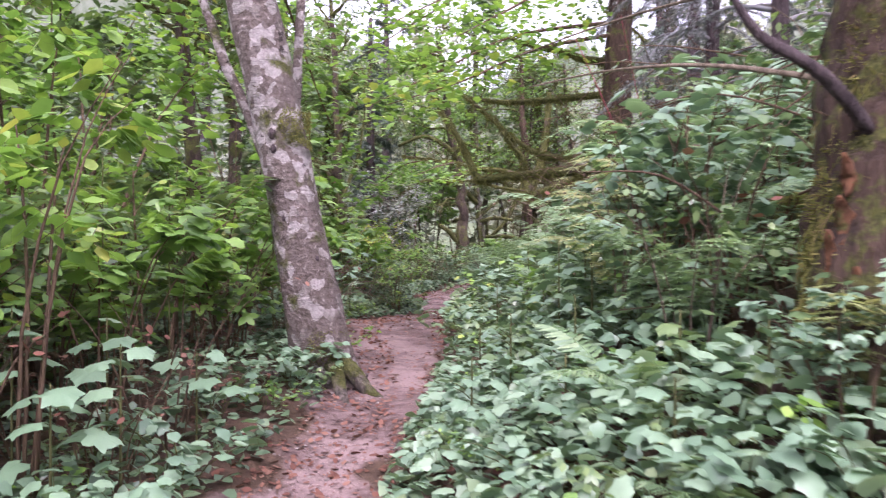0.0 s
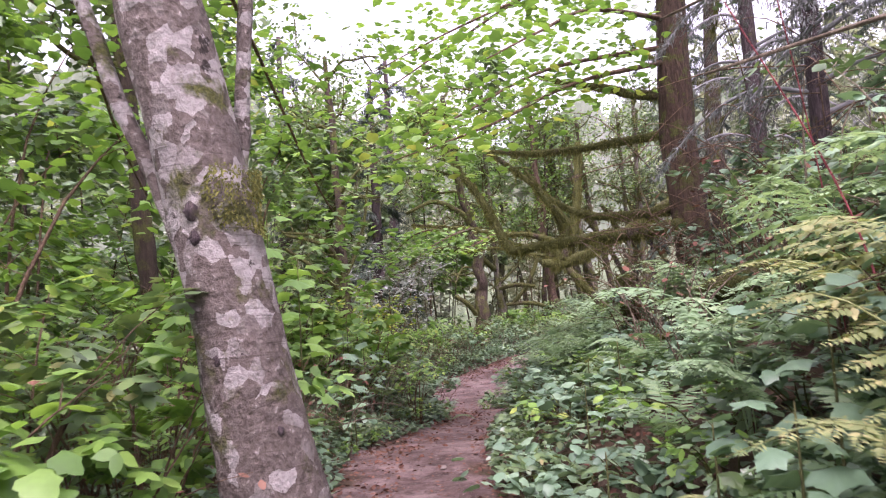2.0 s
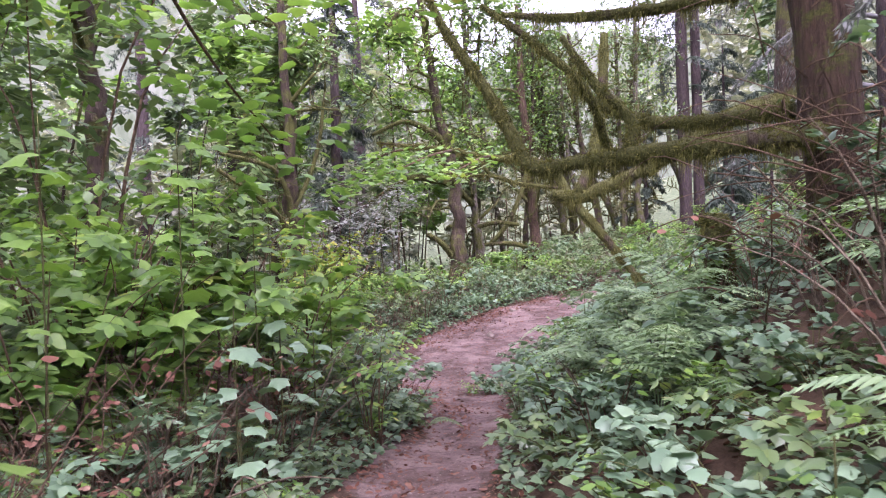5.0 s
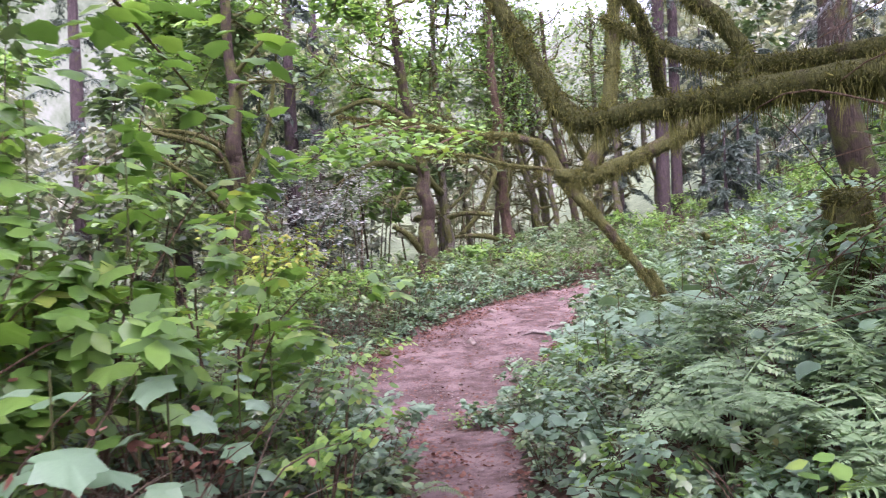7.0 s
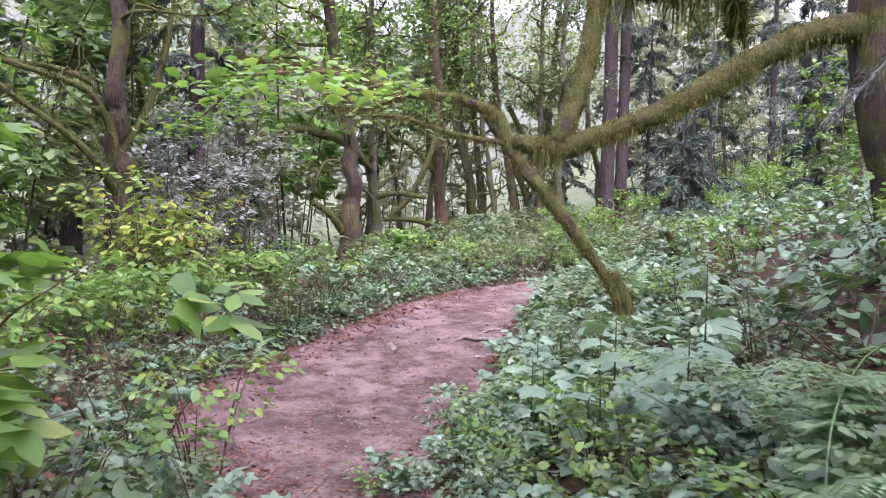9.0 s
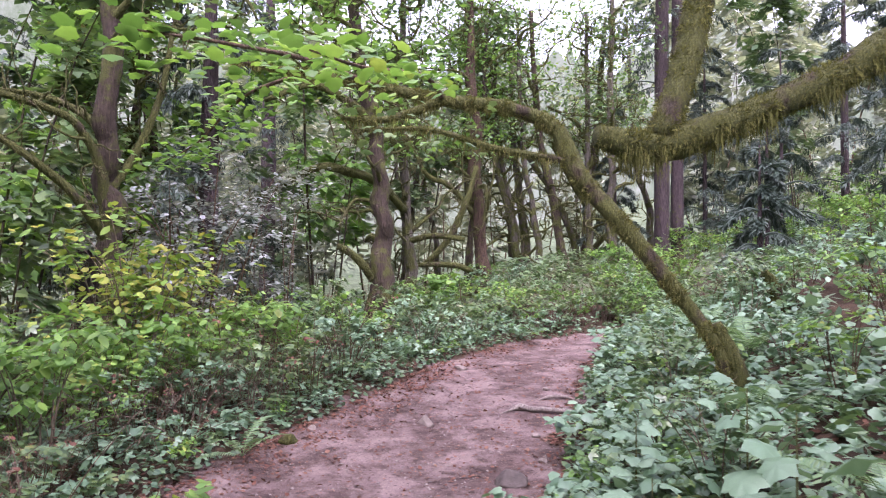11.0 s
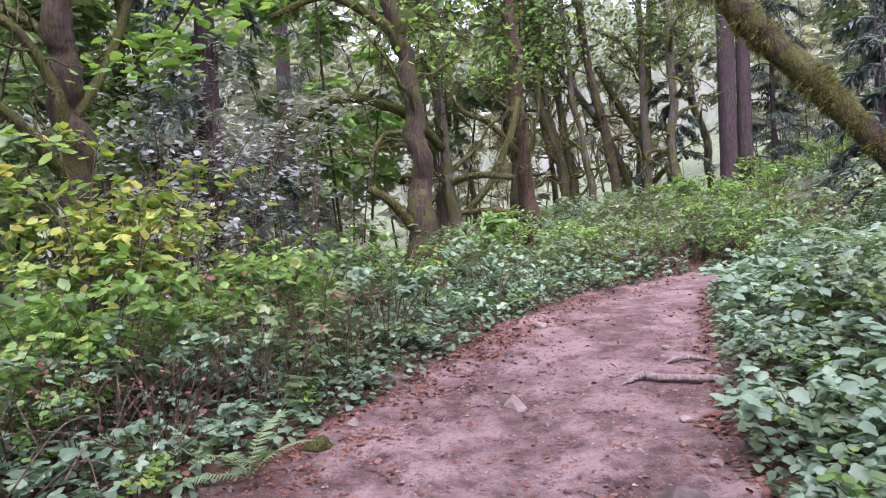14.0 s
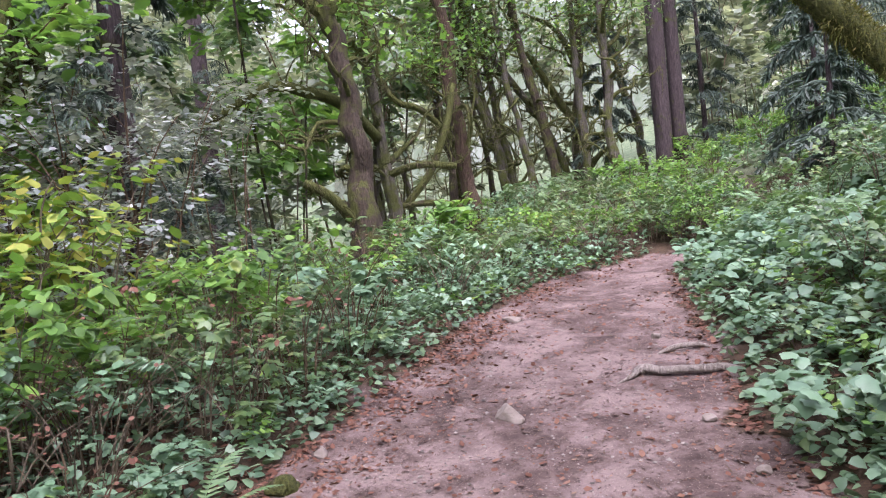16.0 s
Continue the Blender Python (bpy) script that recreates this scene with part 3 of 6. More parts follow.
part("moss_patch", np_mesh("moss_patch", *join([tuft([(-1.18 - ORG.x, 5.7 - ORG.y, 2.5 - ORG.z, 0.13), (-1.21 - ORG.x, 5.71 - ORG.y, 2.35 - ORG.z, 0.15), (-1.15 - ORG.x, 5.72 - ORG.y, 2.2 - ORG.z, 0.12)], 2600, 0.035, 0.3, width=0.005),
     tuft([(-0.96 - ORG.x, 5.72 - ORG.y, 0.45 - ORG.z, 0.2), (-0.98 - ORG.x, 5.74 - ORG.y, 0.75 - ORG.z, 0.17)], 2200, 0.025, width=0.005)]), MOSS), alder, "olive moss cushion on the bark")
for q, (rx, ry, rz, rr) in enumerate([(-1.37, 5.61, 2.42, 0.032), (-1.35, 5.6, 2.28, 0.04), (-1.34, 5.6, 2.16, 0.03), (-1.22, 5.62, 1.86, 0.025), (-1.26, 5.61, 1.62, 0.03), (-1.0, 5.62, 1.3, 0.018), (-1.09, 5.6, 1.0, 0.02)]):
    v, f = tube([(rx - ORG.x, ry - ORG.y + 0.012, rz - ORG.z - rr, rr * 0.3), (rx - ORG.x + 0.006, ry - ORG.y + 0.008, rz - ORG.z, rr * 0.75), (rx - ORG.x - 0.004, ry - ORG.y + 0.012, rz - ORG.z + rr * 1.2, rr * 0.3)], 9, 4, 0.35)
    part("knot", np_mesh("knot", v, f, BARK_FIR, True), alder, "dark branch scar")
for q, (ex, ey, r) in enumerate([(-0.55, 5.45, 0.07), (-0.75, 5.3, 0.06), (-1.35, 5.5, 0.06)]):
    gz = float(land(ex, ey))
    part("root", np_mesh("root", *tube([(-0.93 - ORG.x, 5.75 - ORG.y, 0.18, 0.1), ((ex - 0.9) / 2 - ORG.x, (ey + 5.7) / 2 - ORG.y, 0.1, r), (ex - ORG.x, ey - ORG.y, gz - ORG.z, r * 0.7), (ex * 1.0 + (ex + 0.93) * 0.4 - ORG.x, ey - 0.15 - ORG.y, gz - ORG.z - 0.06, r * 0.4)], 10, 6, 0.1), BARK_GREY, True), alder)

# the mossy maple whose limb reaches over the trail
tree("mossy_maple", "big maple with a moss-shrouded limb reaching over the bank", [(3.1, 12.0, 1.7, 0.3), (2.95, 12.0, 3.6, 0.27), (2.97, 12.0, 4.9, 0.26), (3.1, 12.1, 7.5, 0.2), (3.2, 12.2, 11, 0.12)], BARK_RED,
     [[(2.95, 12.0, 2.75, 0.0988), (2.4, 11.5, 2.66, 0.0874), (1.8, 11.4, 2.6, 0.0798), (1.29, 11.93, 2.6, 0.0684), (0.96, 12.2, 2.6, 0.0646), (0.63, 12.5, 2.6, 0.0684), (0.46, 12.75, 2.98, 0.0608), (0.27, 12.9, 3.4, 0.0532), (-0.12, 13.0, 4.05, 0.038), (-0.35, 13.2, 4.8, 0.0228)],
      [(1.29, 11.93, 2.6, 0.0532), (1.36, 11.95, 2.83, 0.0494), (1.26, 12.0, 3.02, 0.0456), (1.1, 12.1, 3.22, 0.038), (0.9, 12.4, 3.7, 0.0228)],
      [(2.85, 12.3, 3.0, 0.0684), (2.2, 13.1, 3.05, 0.0608), (1.78, 13.5, 3.2, 0.057), (1.5, 13.7, 3.4, 0.0456), (1.3, 14.0, 3.65, 0.0304)],
      [(2.9, 12.0, 4.5, 0.0684), (2.4, 12.1, 4.6, 0.0646), (2.05, 12.2, 4.75, 0.0532), (1.6, 12.4, 4.9, 0.038), (1.2, 12.6, 5.1, 0.0228)],
      [(2.9, 12.0, 4.0, 0.0608), (2.3, 12.4, 4.02, 0.057), (1.76, 12.8, 4.04, 0.0532), (1.05, 13.0, 4.06, 0.0418), (0.5, 13.3, 4.2, 0.0228)],
      [(1.6, 13.5, 2.75, 0.0456), (1.25, 13.1, 3.4, 0.0418), (0.79, 13.2, 3.88, 0.038), (0.3, 13.3, 4.3, 0.0228)]],
     crown_mat=LEAF_BRIGHT, moss=52000, girth=0.85, hang=12000, trunk_moss=5000, auto=5, z_lo=6, reach=3, per=9, shape=LOBED, size=0.13, limb_bark=BARK_MOSSY)

# the leaning mossy trunk over the trail's edge
lean_tree = tree("leaning_maple", "thin moss-covered maple leaning out over the trail", [(3.72, 19.35, 1.0, 0.085), (3.29, 19.56, 1.71, 0.095), (2.9, 19.75, 2.27, 0.115), (2.47, 19.95, 2.84, 0.125), (2.26, 20.1, 3.35, 0.11), (1.76, 20.2, 3.58, 0.09), (1.06, 20.3, 3.66, 0.08), (0.29, 20.5, 3.86, 0.065), (-0.42, 20.5, 3.95, 0.045), (-1.2, 20.5, 4.05, 0.025)], BARK_MOSSY,
     [[(2.3, 20.0, 3.0, 0.04), (1.6, 20.0, 3.1, 0.035), (0.9, 20.1, 3.3, 0.025), (0.2, 20.0, 3.25, 0.015)],
      [(1.06, 20.3, 3.66, 0.05), (0.5, 20.1, 3.4, 0.035), (0.0, 19.9, 3.35, 0.02)]],
     moss=4000, hang=1200, trunk_moss=36000, girth=0.78, flare=0.1, crown_mat=LEAF_MID, tips_per=3, per=6, shape=LOBED, size=0.11)

# the hooked limb of the next maple
tree("hooked_maple", "moss-hung maple with a hooked limb above the bank", [(5.6, 16.9, 2.2, 0.22), (5.3, 17.0, 3.6, 0.2), (5.4, 17.1, 5.5, 0.17), (5.6, 17.2, 8.5, 0.1)], BARK_MAPLE,
     [[(5.3, 17.0, 4.0, 0.14), (4.6, 17.0, 3.85, 0.13), (4.07, 17.0, 3.6, 0.12), (3.5, 17.0, 3.25, 0.11), (3.0, 17.0, 3.0, 0.1), (2.5, 17.0, 2.78, 0.095), (2.0, 17.0, 2.62, 0.1), (1.62, 17.0, 2.68, 0.075)],
      [(2.04, 17.0, 2.66, 0.1), (2.22, 17.1, 3.07, 0.095), (2.37, 17.2, 3.48, 0.09), (2.5, 17.3, 4.1, 0.085), (2.6, 17.4, 5.2, 0.06)]],
     crown_mat=LEAF_MID, moss=28000, hang=12000, auto=4, z_lo=5, per=14, shape=LOBED, size=0.13, limb_bark=BARK_MOSSY)

# trees beyond the bend
tree("left_maple", "many-limbed mossy maple on the slope below the trail", [(-3.35, 24.0, 0.9, 0.3), (-3.45, 24.0, 1.6, 0.24), (-3.54, 24.0, 2.42, 0.22), (-3.51, 24.0, 3.45, 0.2), (-3.55, 24.0, 4.47, 0.19), (-3.6, 24, 7, 0.14), (-3.8, 24.2, 10, 0.08)], BARK_MAPLE,
     [[(-3.55, 24.0, 2.45, 0.085), (-3.58, 23.8, 3.28, 0.07), (-3.8, 23.5, 3.87, 0.06), (-4.15, 23.3, 4.08, 0.055), (-5.0, 23.0, 4.3, 0.05)],
      [(-3.52, 24.0, 2.2, 0.085), (-3.65, 23.6, 2.59, 0.07), (-3.87, 23.3, 2.97, 0.065), (-4.2, 23.0, 3.3, 0.055), (-5.0, 22.8, 3.9, 0.05)],
      [(-3.55, 24.0, 3.7, 0.07), (-3.9, 24.0, 4.14, 0.06), (-4.5, 24.0, 4.4, 0.05), (-5.3, 24, 4.5, 0.03)],
      [(-3.5, 24.0, 3.0, 0.07), (-3.2, 24.3, 3.7, 0.06), (-2.9, 24.4, 4.6, 0.05), (-2.7, 24.5, 6, 0.03)]],
     crown_mat=LEAF_MID, moss=7000, hang=1200, auto=7, z_lo=4.6, reach=3.2, per=40, size=0.13, shape=OVATE, limb_bark=BARK_MOSSY, girth=0.78, gnarl=0.3, trunk_moss=1500, crown_from=5.0, twigs=8)
TRUNKS = [
    ("maple_tree", "slender maple trunk on the slope", [(-5.23, 30.0, 3.0, 0.14), (-5.01, 30.0, 4.37, 0.13), (-4.88, 30.0, 5.4, 0.12), (-4.84, 30.0, 6.42, 0.11), (-4.8, 30, 11, 0.06)], BARK_MAPLE),
    ("maple_tree", "slender maple trunk on the slope", [(-4.38, 30.0, 2.6, 0.13), (-4.48, 30.0, 4.13, 0.12), (-4.56, 30.0, 5.51, 0.11), (-4.62, 30.0, 6.42, 0.1), (-4.8, 30, 10, 0.05)], BARK_MAPLE),
    ("maple_tree", "stout brown maple with a mossy foot", [(0.8, 29.0, 1.5, 0.3), (0.84, 29.0, 2.89, 0.24), (0.74, 29.0, 4.11, 0.23), (0.55, 29.0, 5.21, 0.22), (0.3, 29.0, 6.09, 0.2), (-0.2, 29, 10, 0.1)], BARK_MAPLE),
    ("maple_tree", "grey upright maple trunk", [(1.72, 32.0, 1.3, 0.2), (1.59, 32.0, 2.89, 0.17), (1.5, 32.0, 4.38, 0.15), (1.46, 32.0, 6.39, 0.15), (1.4, 32, 11, 0.08)], BARK_GREY),
    ("maple_tree", "split reddish-brown maple trunk", [(4.4, 36.0, 1.2, 0.3), (4.25, 36.0, 3.33, 0.26), (4.15, 36.0, 5.84, 0.23), (3.99, 36.0, 8.34, 0.2), (3.9, 36, 12, 0.1)], BARK_RED),
    ("maple_tree", "thin leaning trunk spotted with moss", [(6.4, 38.0, 1.0, 0.18), (5.81, 38.0, 3.47, 0.15), (5.26, 38.0, 5.69, 0.14), (4.95, 38.0, 7.9, 0.12), (4.6, 38, 11, 0.07)], BARK_GREY),
    ("maple_tree", "thin leaning trunk spotted with moss", [(6.2, 38.1, 1.0, 0.16), (5.99, 38.1, 3.1, 0.14), (5.57, 38.1, 5.32, 0.13), (5.34, 38.1, 7.16, 0.11), (5.2, 38.1, 10, 0.06)], BARK_GREY),
    ("fallen_alder", "pale trunk leaning far over against its neighbours", [(9.2, 40.0, 1.3, 0.17), (8.38, 40.0, 4.0, 0.16), (6.59, 40.0, 6.84, 0.14), (5.33, 40.0, 9.24, 0.12), (4.4, 40, 11, 0.09)], BARK_GREY),
    ("maple_tree", "crooked brown maple with curling limbs", [(9.2, 40.0, 1.3, 0.26), (9.42, 40.0, 4.38, 0.2), (9.68, 40.0, 6.61, 0.18), (9.95, 40.0, 9.62, 0.14), (10.1, 40, 12, 0.08)], BARK_MAPLE),
    ("maple_tree", "slim pinkish-grey maple trunk", [(8.9, 36.0, 2.0, 0.18), (8.83, 36.0, 4.94, 0.15), (8.83, 36.0, 8.33, 0.13), (8.9, 36, 12, 0.07)], BARK_GREY),
    ("maple_tree", "straight dark maple trunk below the trail", [(-4.7, 16.0, 3.2, 0.17), (-4.68, 16.0, 4.11, 0.16), (-4.85, 16.0, 5.31, 0.16), (-5.06, 16.0, 6.51, 0.15), (-5.3, 16, 10, 0.09)], BARK_MAPLE),
    ("maple_tree", "dark maple trunk among the shrubs", [(-3.6, 10.5, 1.5, 0.13), (-3.7, 10.5, 3.2, 0.12), (-4.0, 10.6, 5.5, 0.1), (-4.2, 10.6, 8.5, 0.06)], BARK_MAPLE),
]
SIDE_LIMBS = {
    2: [[(0.6, 28.9, 1.6, 0.1), (0.2, 28.6, 2.1, 0.09), (-0.2, 28.5, 2.35, 0.07)],
        [(0.55, 29, 5.2, 0.12), (0.0, 28.8, 5.6, 0.1), (-0.8, 28.6, 5.9, 0.08), (-1.8, 28.5, 5.5, 0.05)]],
    3: [[(1.5, 31.9, 3.45, 0.12), (0.75, 31.0, 4.07, 0.115), (0.01, 30.2, 4.22, 0.11), (-0.67, 29.6, 4.23, 0.1), (-1.36, 29.6, 3.88, 0.07), (-2.11, 29.6, 3.46, 0.04)],
        [(1.6, 32, 2.6, 0.09), (2.3, 31.6, 2.75, 0.08), (3.1, 31.5, 2.65, 0.06)]],
    4: [[(4.3, 35.8, 1.7, 0.1), (3.2, 35.0, 2.0, 0.09), (2.03, 35.0, 1.98, 0.07)], [(2.4, 35.1, 2.0, 0.1), (3.1, 35.0, 2.78, 0.1), (3.7, 35.0, 4.05, 0.09), (4.05, 35.3, 5.16, 0.08)],
        [(4.2, 36, 3.6, 0.1), (3.3, 36, 4.6, 0.09), (2.5, 36, 5.0, 0.08), (1.9, 36, 6.2, 0.05)]],
    8: [[(9.42, 40.0, 4.28, 0.15), (8.62, 40.0, 5.61, 0.14), (7.83, 40.0, 7.03, 0.1)], [(9.5, 40, 5.0, 0.12), (10.4, 39.8, 4.6, 0.1), (10.9, 39.7, 3.6, 0.07)],
        [(9.3, 40, 2.3, 0.12), (10.0, 39.8, 3.2, 0.1), (10.6, 39.7, 3.6, 0.08)], [(9.6, 40, 6.3, 0.1), (8.8, 39.6, 7.6, 0.09), (7.6, 39.5, 8.2, 0.06)]],
}
for q, (nm, lb, rows, bk) in enumerate(TRUNKS):
    tree(nm, lb, rows, bk, SIDE_LIMBS.get(q, []), crown_mat=LEAF_MID if q % 2 else LEAF_BRIGHT, moss=3500, hang=1800, trunk_moss=1200, auto=19, z_lo=2.2 if q < 10 else 4.5, reach=2.6, rise=0.45,
         curl=0.75, r0=0.075, per=25, tips_per=7, shape=BLADE, size=0.17, spread=0.65, crown_from=4.4, limb_bark=BARK_MOSSY, group="maples beyond the bend", girth=0.8, gnarl=0.28, twigs=7 if q < 10 else 3)


grove = random.Random(5)
for q in range(13):
    gy_ = grove.uniform(33, 47)
    gx_ = (gy_ - 15) * (0.06 + 0.43 * (q + grove.uniform(0, 0.8)) / 13)
    if gx_ > float(edge_l(gy_)) - 0.6 and gx_ < float(edge_r(gy_)) + 0.6:
        continue
    gz_, lx_, r_ = float(land(gx_, gy_)), grove.uniform(-0.9, 0.9), grove.uniform(0.09, 0.17)
    tree("maple_tree", grove.choice(["slender crooked maple hung with moss", "thin leaning maple with bare twisted limbs"]),
         [(gx_, gy_, gz_ - 0.1, r_ * 1.3), (gx_ + lx_ * 0.3, gy_, gz_ + 2.2, r_), (gx_ + lx_, gy_, gz_ + 5.0, r_ * 0.85), (gx_ + lx_ * 1.4, gy_, gz_ + 9.5, r_ * 0.5)], grove.choice([BARK_MAPLE, BARK_GREY, BARK_RED]),
         crown_mat=LEAF_MID if q % 2 else LEAF_BRIGHT, moss=900, auto=11, z_lo=gz_ + 1.6, reach=2.4, rise=0.4, curl=0.85, r0=0.06, per=11, tips_per=5, shape=BLADE, size=0.18, spread=0.6,
         crown_from=4.6, limb_bark=BARK_MOSSY, group="maples beyond the bend", gnarl=0.35, twigs=5, sides=9)


def conifer(name, label, x, y, height, radius, z_bough, reach, boughs, lean=0.0, group="dark conifers", bark=BARK_FIR, per=65, needles=NEEDLES, nsize=1.0):
    """Trunk with drooping needle boughs, each a part."""
    foot = float(land(x, y))
    ob = thing(name, x, y, foot, label, "tree", group)
    part("trunk", np_mesh("trunk", *tube([(0, 0, -0.2, radius * 1.2), (0, 0, 1.0, radius), (lean * 0.4, 0, height * 0.5, radius * 0.8), (lean, 0, height, radius * 0.3)], 14, 8, 0.06, 0.3), bark, True), ob)
    for k in range(boughs):
        z = z_bough + (height - z_bough) * (k + rng.uniform(0, 1)) / boughs
        az = k * 2.4 + rng.normal(0, 0.4)
        ln = reach * (1 - 0.6 * (z - z_bough) / (height - z_bough)) * rng.uniform(0.6, 1.1)
        dx, dy = math.cos(az), math.sin(az)
        rows = np.array([(lean * z / height, 0, z, 0.035), (dx * ln * 0.35, dy * ln * 0.35, z + 0.08 * ln, 0.025), (dx * ln * 0.7, dy * ln * 0.7, z - 0.08 * ln, 0.016), (dx * ln, dy * ln, z - 0.4 * ln, 0.006)])
        s = spline(rows, 10)
        n = per
        at = rng.integers(5, len(s), n)
        frac = (at / len(s))[:, None]
        side = np.array([-dy, dx, 0.0]) * rng.choice([-1, 1], n)[:, None]
        base = s[at, :3]
        w = (0.16 + 0.3 * (1 - frac)) * ln * rng.uniform(0.3, 1, n)[:, None] * 0.8
        tip = base + side * w + np.array([dx, dy, 0]) * w * 0.6 - np.array([0, 0, 1.0]) * w * rng.uniform(0.2, 0.9, n)[:, None]
        # needle sprays along each side twig
        m = 6
        f = rng.uniform(0.1, 1, (n, m))[..., None]
        c = base[:, None] * (1 - f) + tip[:, None] * f
        c = c.reshape(-1, 3)
        v, fc = leaves(BLADE_THIN, c, rng.uniform(0.12, 0.26, len(c)) * nsize, np.full(len(c), az - 1.57) + rng.normal(0, 0.9, len(c)), rng.normal(-0.7, 0.45, len(c)))
        part("bough", np_mesh("bough", *join([tube(rows, 5, 4, 0.05), (v, fc)]), needles), ob)
    return ob


BLADE_THIN = (np.array([(0, 0, 0), (0.1, 0.5, 0.0), (0, 1, -0.05), (-0.1, 0.5, 0.0)], float), np.array([(0, 1, 2), (0, 2, 3)]))
conifer("spruce", "dark spruce with drooping boughs below the trail", -2.85, 28.0, 11, 0.22, 0.6, 2.2, 30)
conifer("fir_tree", "tall fir with bare purplish trunk and hanging boughs", 11.55, 38.0, 20, 0.3, 6.2, 3.0, 22, 0.1)
conifer("fir_tree", "tall fir with bare purplish trunk and hanging boughs", 12.25, 38.2, 20, 0.24, 5.5, 2.6, 20, 0.1)
conifer("young_hemlock", "young hemlock with sweeping dark boughs", 14.3, 40.0, 8.5, 0.1, 0.5, 2.2, 30)
conifer("young_hemlock", "young hemlock with sweeping dark boughs", 9.9, 38.5, 6.5, 0.1, 0.6, 1.5, 22)
conifer("young_hemlock", "young hemlock with sweeping dark boughs", 17.5, 36.0, 10, 0.14, 1.0, 2.4, 26)
conifer("fir_tree", "fir at the forest edge above the trail", 18.0, 30.0, 18, 0.35, 2.5, 3.4, 24)
conifer("fir_tree", "dark fir standing behind the slope trees", -8.0, 36.0, 17, 0.35, 2.0, 3.4, 28)
conifer("fir_tree", "dark fir standing behind the slope trees", -3.5, 44.0, 18, 0.35, 2.0, 3.6, 28)
conifer("fir_tree", "dark fir standing behind the slope trees", -14.0, 42.0, 19, 0.38, 2.0, 3.8, 26)
conifer("young_hemlock", "hemlock with grey lichen-hung drooping twigs", 3.75, 9.9, 7.5, 0.1, 1.3, 2.0, 40, per=130, nsize=0.36, needles=NEEDLES_GREY)
conifer("young_hemlock", "hemlock with grey lichen-hung drooping twigs", 3.6, 7.6, 6.5, 0.09, 1.5, 1.7, 34, per=130, nsize=0.36, needles=NEEDLES_GREY)
for hx, hy, hh in [(10.5, 29.5, 4.5), (12.5, 32.0, 6.0), (8.9, 27.2, 3.2), (14.5, 30.0, 6.5), (11.0, 25.0, 4.0)]:
    conifer("young_hemlock", "young hemlock among the shrubs of the bank", hx, hy, hh, 0.06, 0.3, 0.32 * hh, 18, per=50)
conifer("young_hemlock", "hemlock with grey drooping twigs on the bank", 5.0, 14.2, 9.0, 0.14, 1.2, 2.3, 30, per=130, nsize=0.36, needles=NEEDLES_GREY)

# ---- understory: small trees and tall shrubs ----


def twig(a, b, c, r):
    """A thin bent three-sided twig."""
    k = np.array([(1, 0, 0), (-0.5, 0.87, 0), (-0.5, -0.87, 0)]) * r
    v = np.vstack([a + k, b + k * 0.7, c[None]])
    return v, [np.array([(0, 1, 4, 3), (1, 2, 5, 4), (2, 0, 3, 5)]), np.array([(3, 4, 6), (4, 5, 6), (5, 3, 6)])]


def understory(height, stems, n_leaf, shape, size, mat, spread=0.9, z_lo=0.35, bark=TWIG, droop=-0.25, flat=True):
    """Multi-stemmed bush as a prototype thing at the origin: each stem, and its foliage."""
    ch, pts = [], []
    for k in range(stems):
        az, out = k * 2.4 + rng.normal(0, 0.5), spread * rng.uniform(0.25, 1.0)
        h = height * rng.uniform(0.7, 1.0)
        r = 0.003 + 0.005 * min(height, 8.0) * rng.uniform(0.6, 1.1)
        bx, by = 0.12 * math.cos(az) * spread, 0.12 * math.sin(az) * spread
        rows = [(bx, by, -0.08, r), (bx + out * 0.2 * math.cos(az), by + out * 0.2 * math.sin(az), h * 0.4, r * 0.8),
                (bx + out * 0.55 * math.cos(az + 0.3), by + out * 0.55 * math.sin(az + 0.3), h * 0.75, r * 0.55),
                (bx + out * math.cos(az + 0.4), by + out * math.sin(az + 0.4), h * rng.uniform(0.85, 1.0), r * 0.2)]
        ch.append(tube(rows, 4, 2, 0.05))
        s = spline(rows, 10)
        k0 = int(len(s) * z_lo)
        for b in range(max(2, min(14 if height < 8 else 40, int(height * 3.2)))):
            i0 = rng.integers(k0, len(s))
            a2, ln = rng.uniform(0, 6.283), rng.uniform(0.15, 0.42) * (0.4 + 0.35 * min(height, 7.0))
            e = s[i0, :3] + np.array([math.cos(a2) * ln, math.sin(a2) * ln, ln * rng.uniform(-0.15, 0.5)])
            mid_p = (s[i0, :3] + e) / 2 + np.array([0, 0, 0.06 * ln])
            ch.append(twig(s[i0, :3], mid_p, e, r * 0.35))
            pts.append((s[i0, :3], e))
    a = np.array([p[0] for p in pts])
    b = np.array([p[1] for p in pts])
    w = rng.integers(0, len(pts), n_leaf)
    f = rng.uniform(0.25, 1.05, n_leaf)[:, None]
    pos = a[w] * (1 - f) + b[w] * f + rng.normal(0, 0.03 * max(1.0, height / 3), (n_leaf, 3))
    head = np.arctan2((b - a)[w, 1], (b - a)[w, 0]) - 1.5708 + rng.normal(0, 0.7, n_leaf)
    v, fc = leaves(shape, pos, size * rng.uniform(0.55, 1.2, n_leaf), head, rng.normal(droop, 0.3, n_leaf), rng.normal(0, 0.3, n_leaf))
    return np_mesh("branchwork", *join(ch), bark), np_mesh("foliage", v, fc, mat)


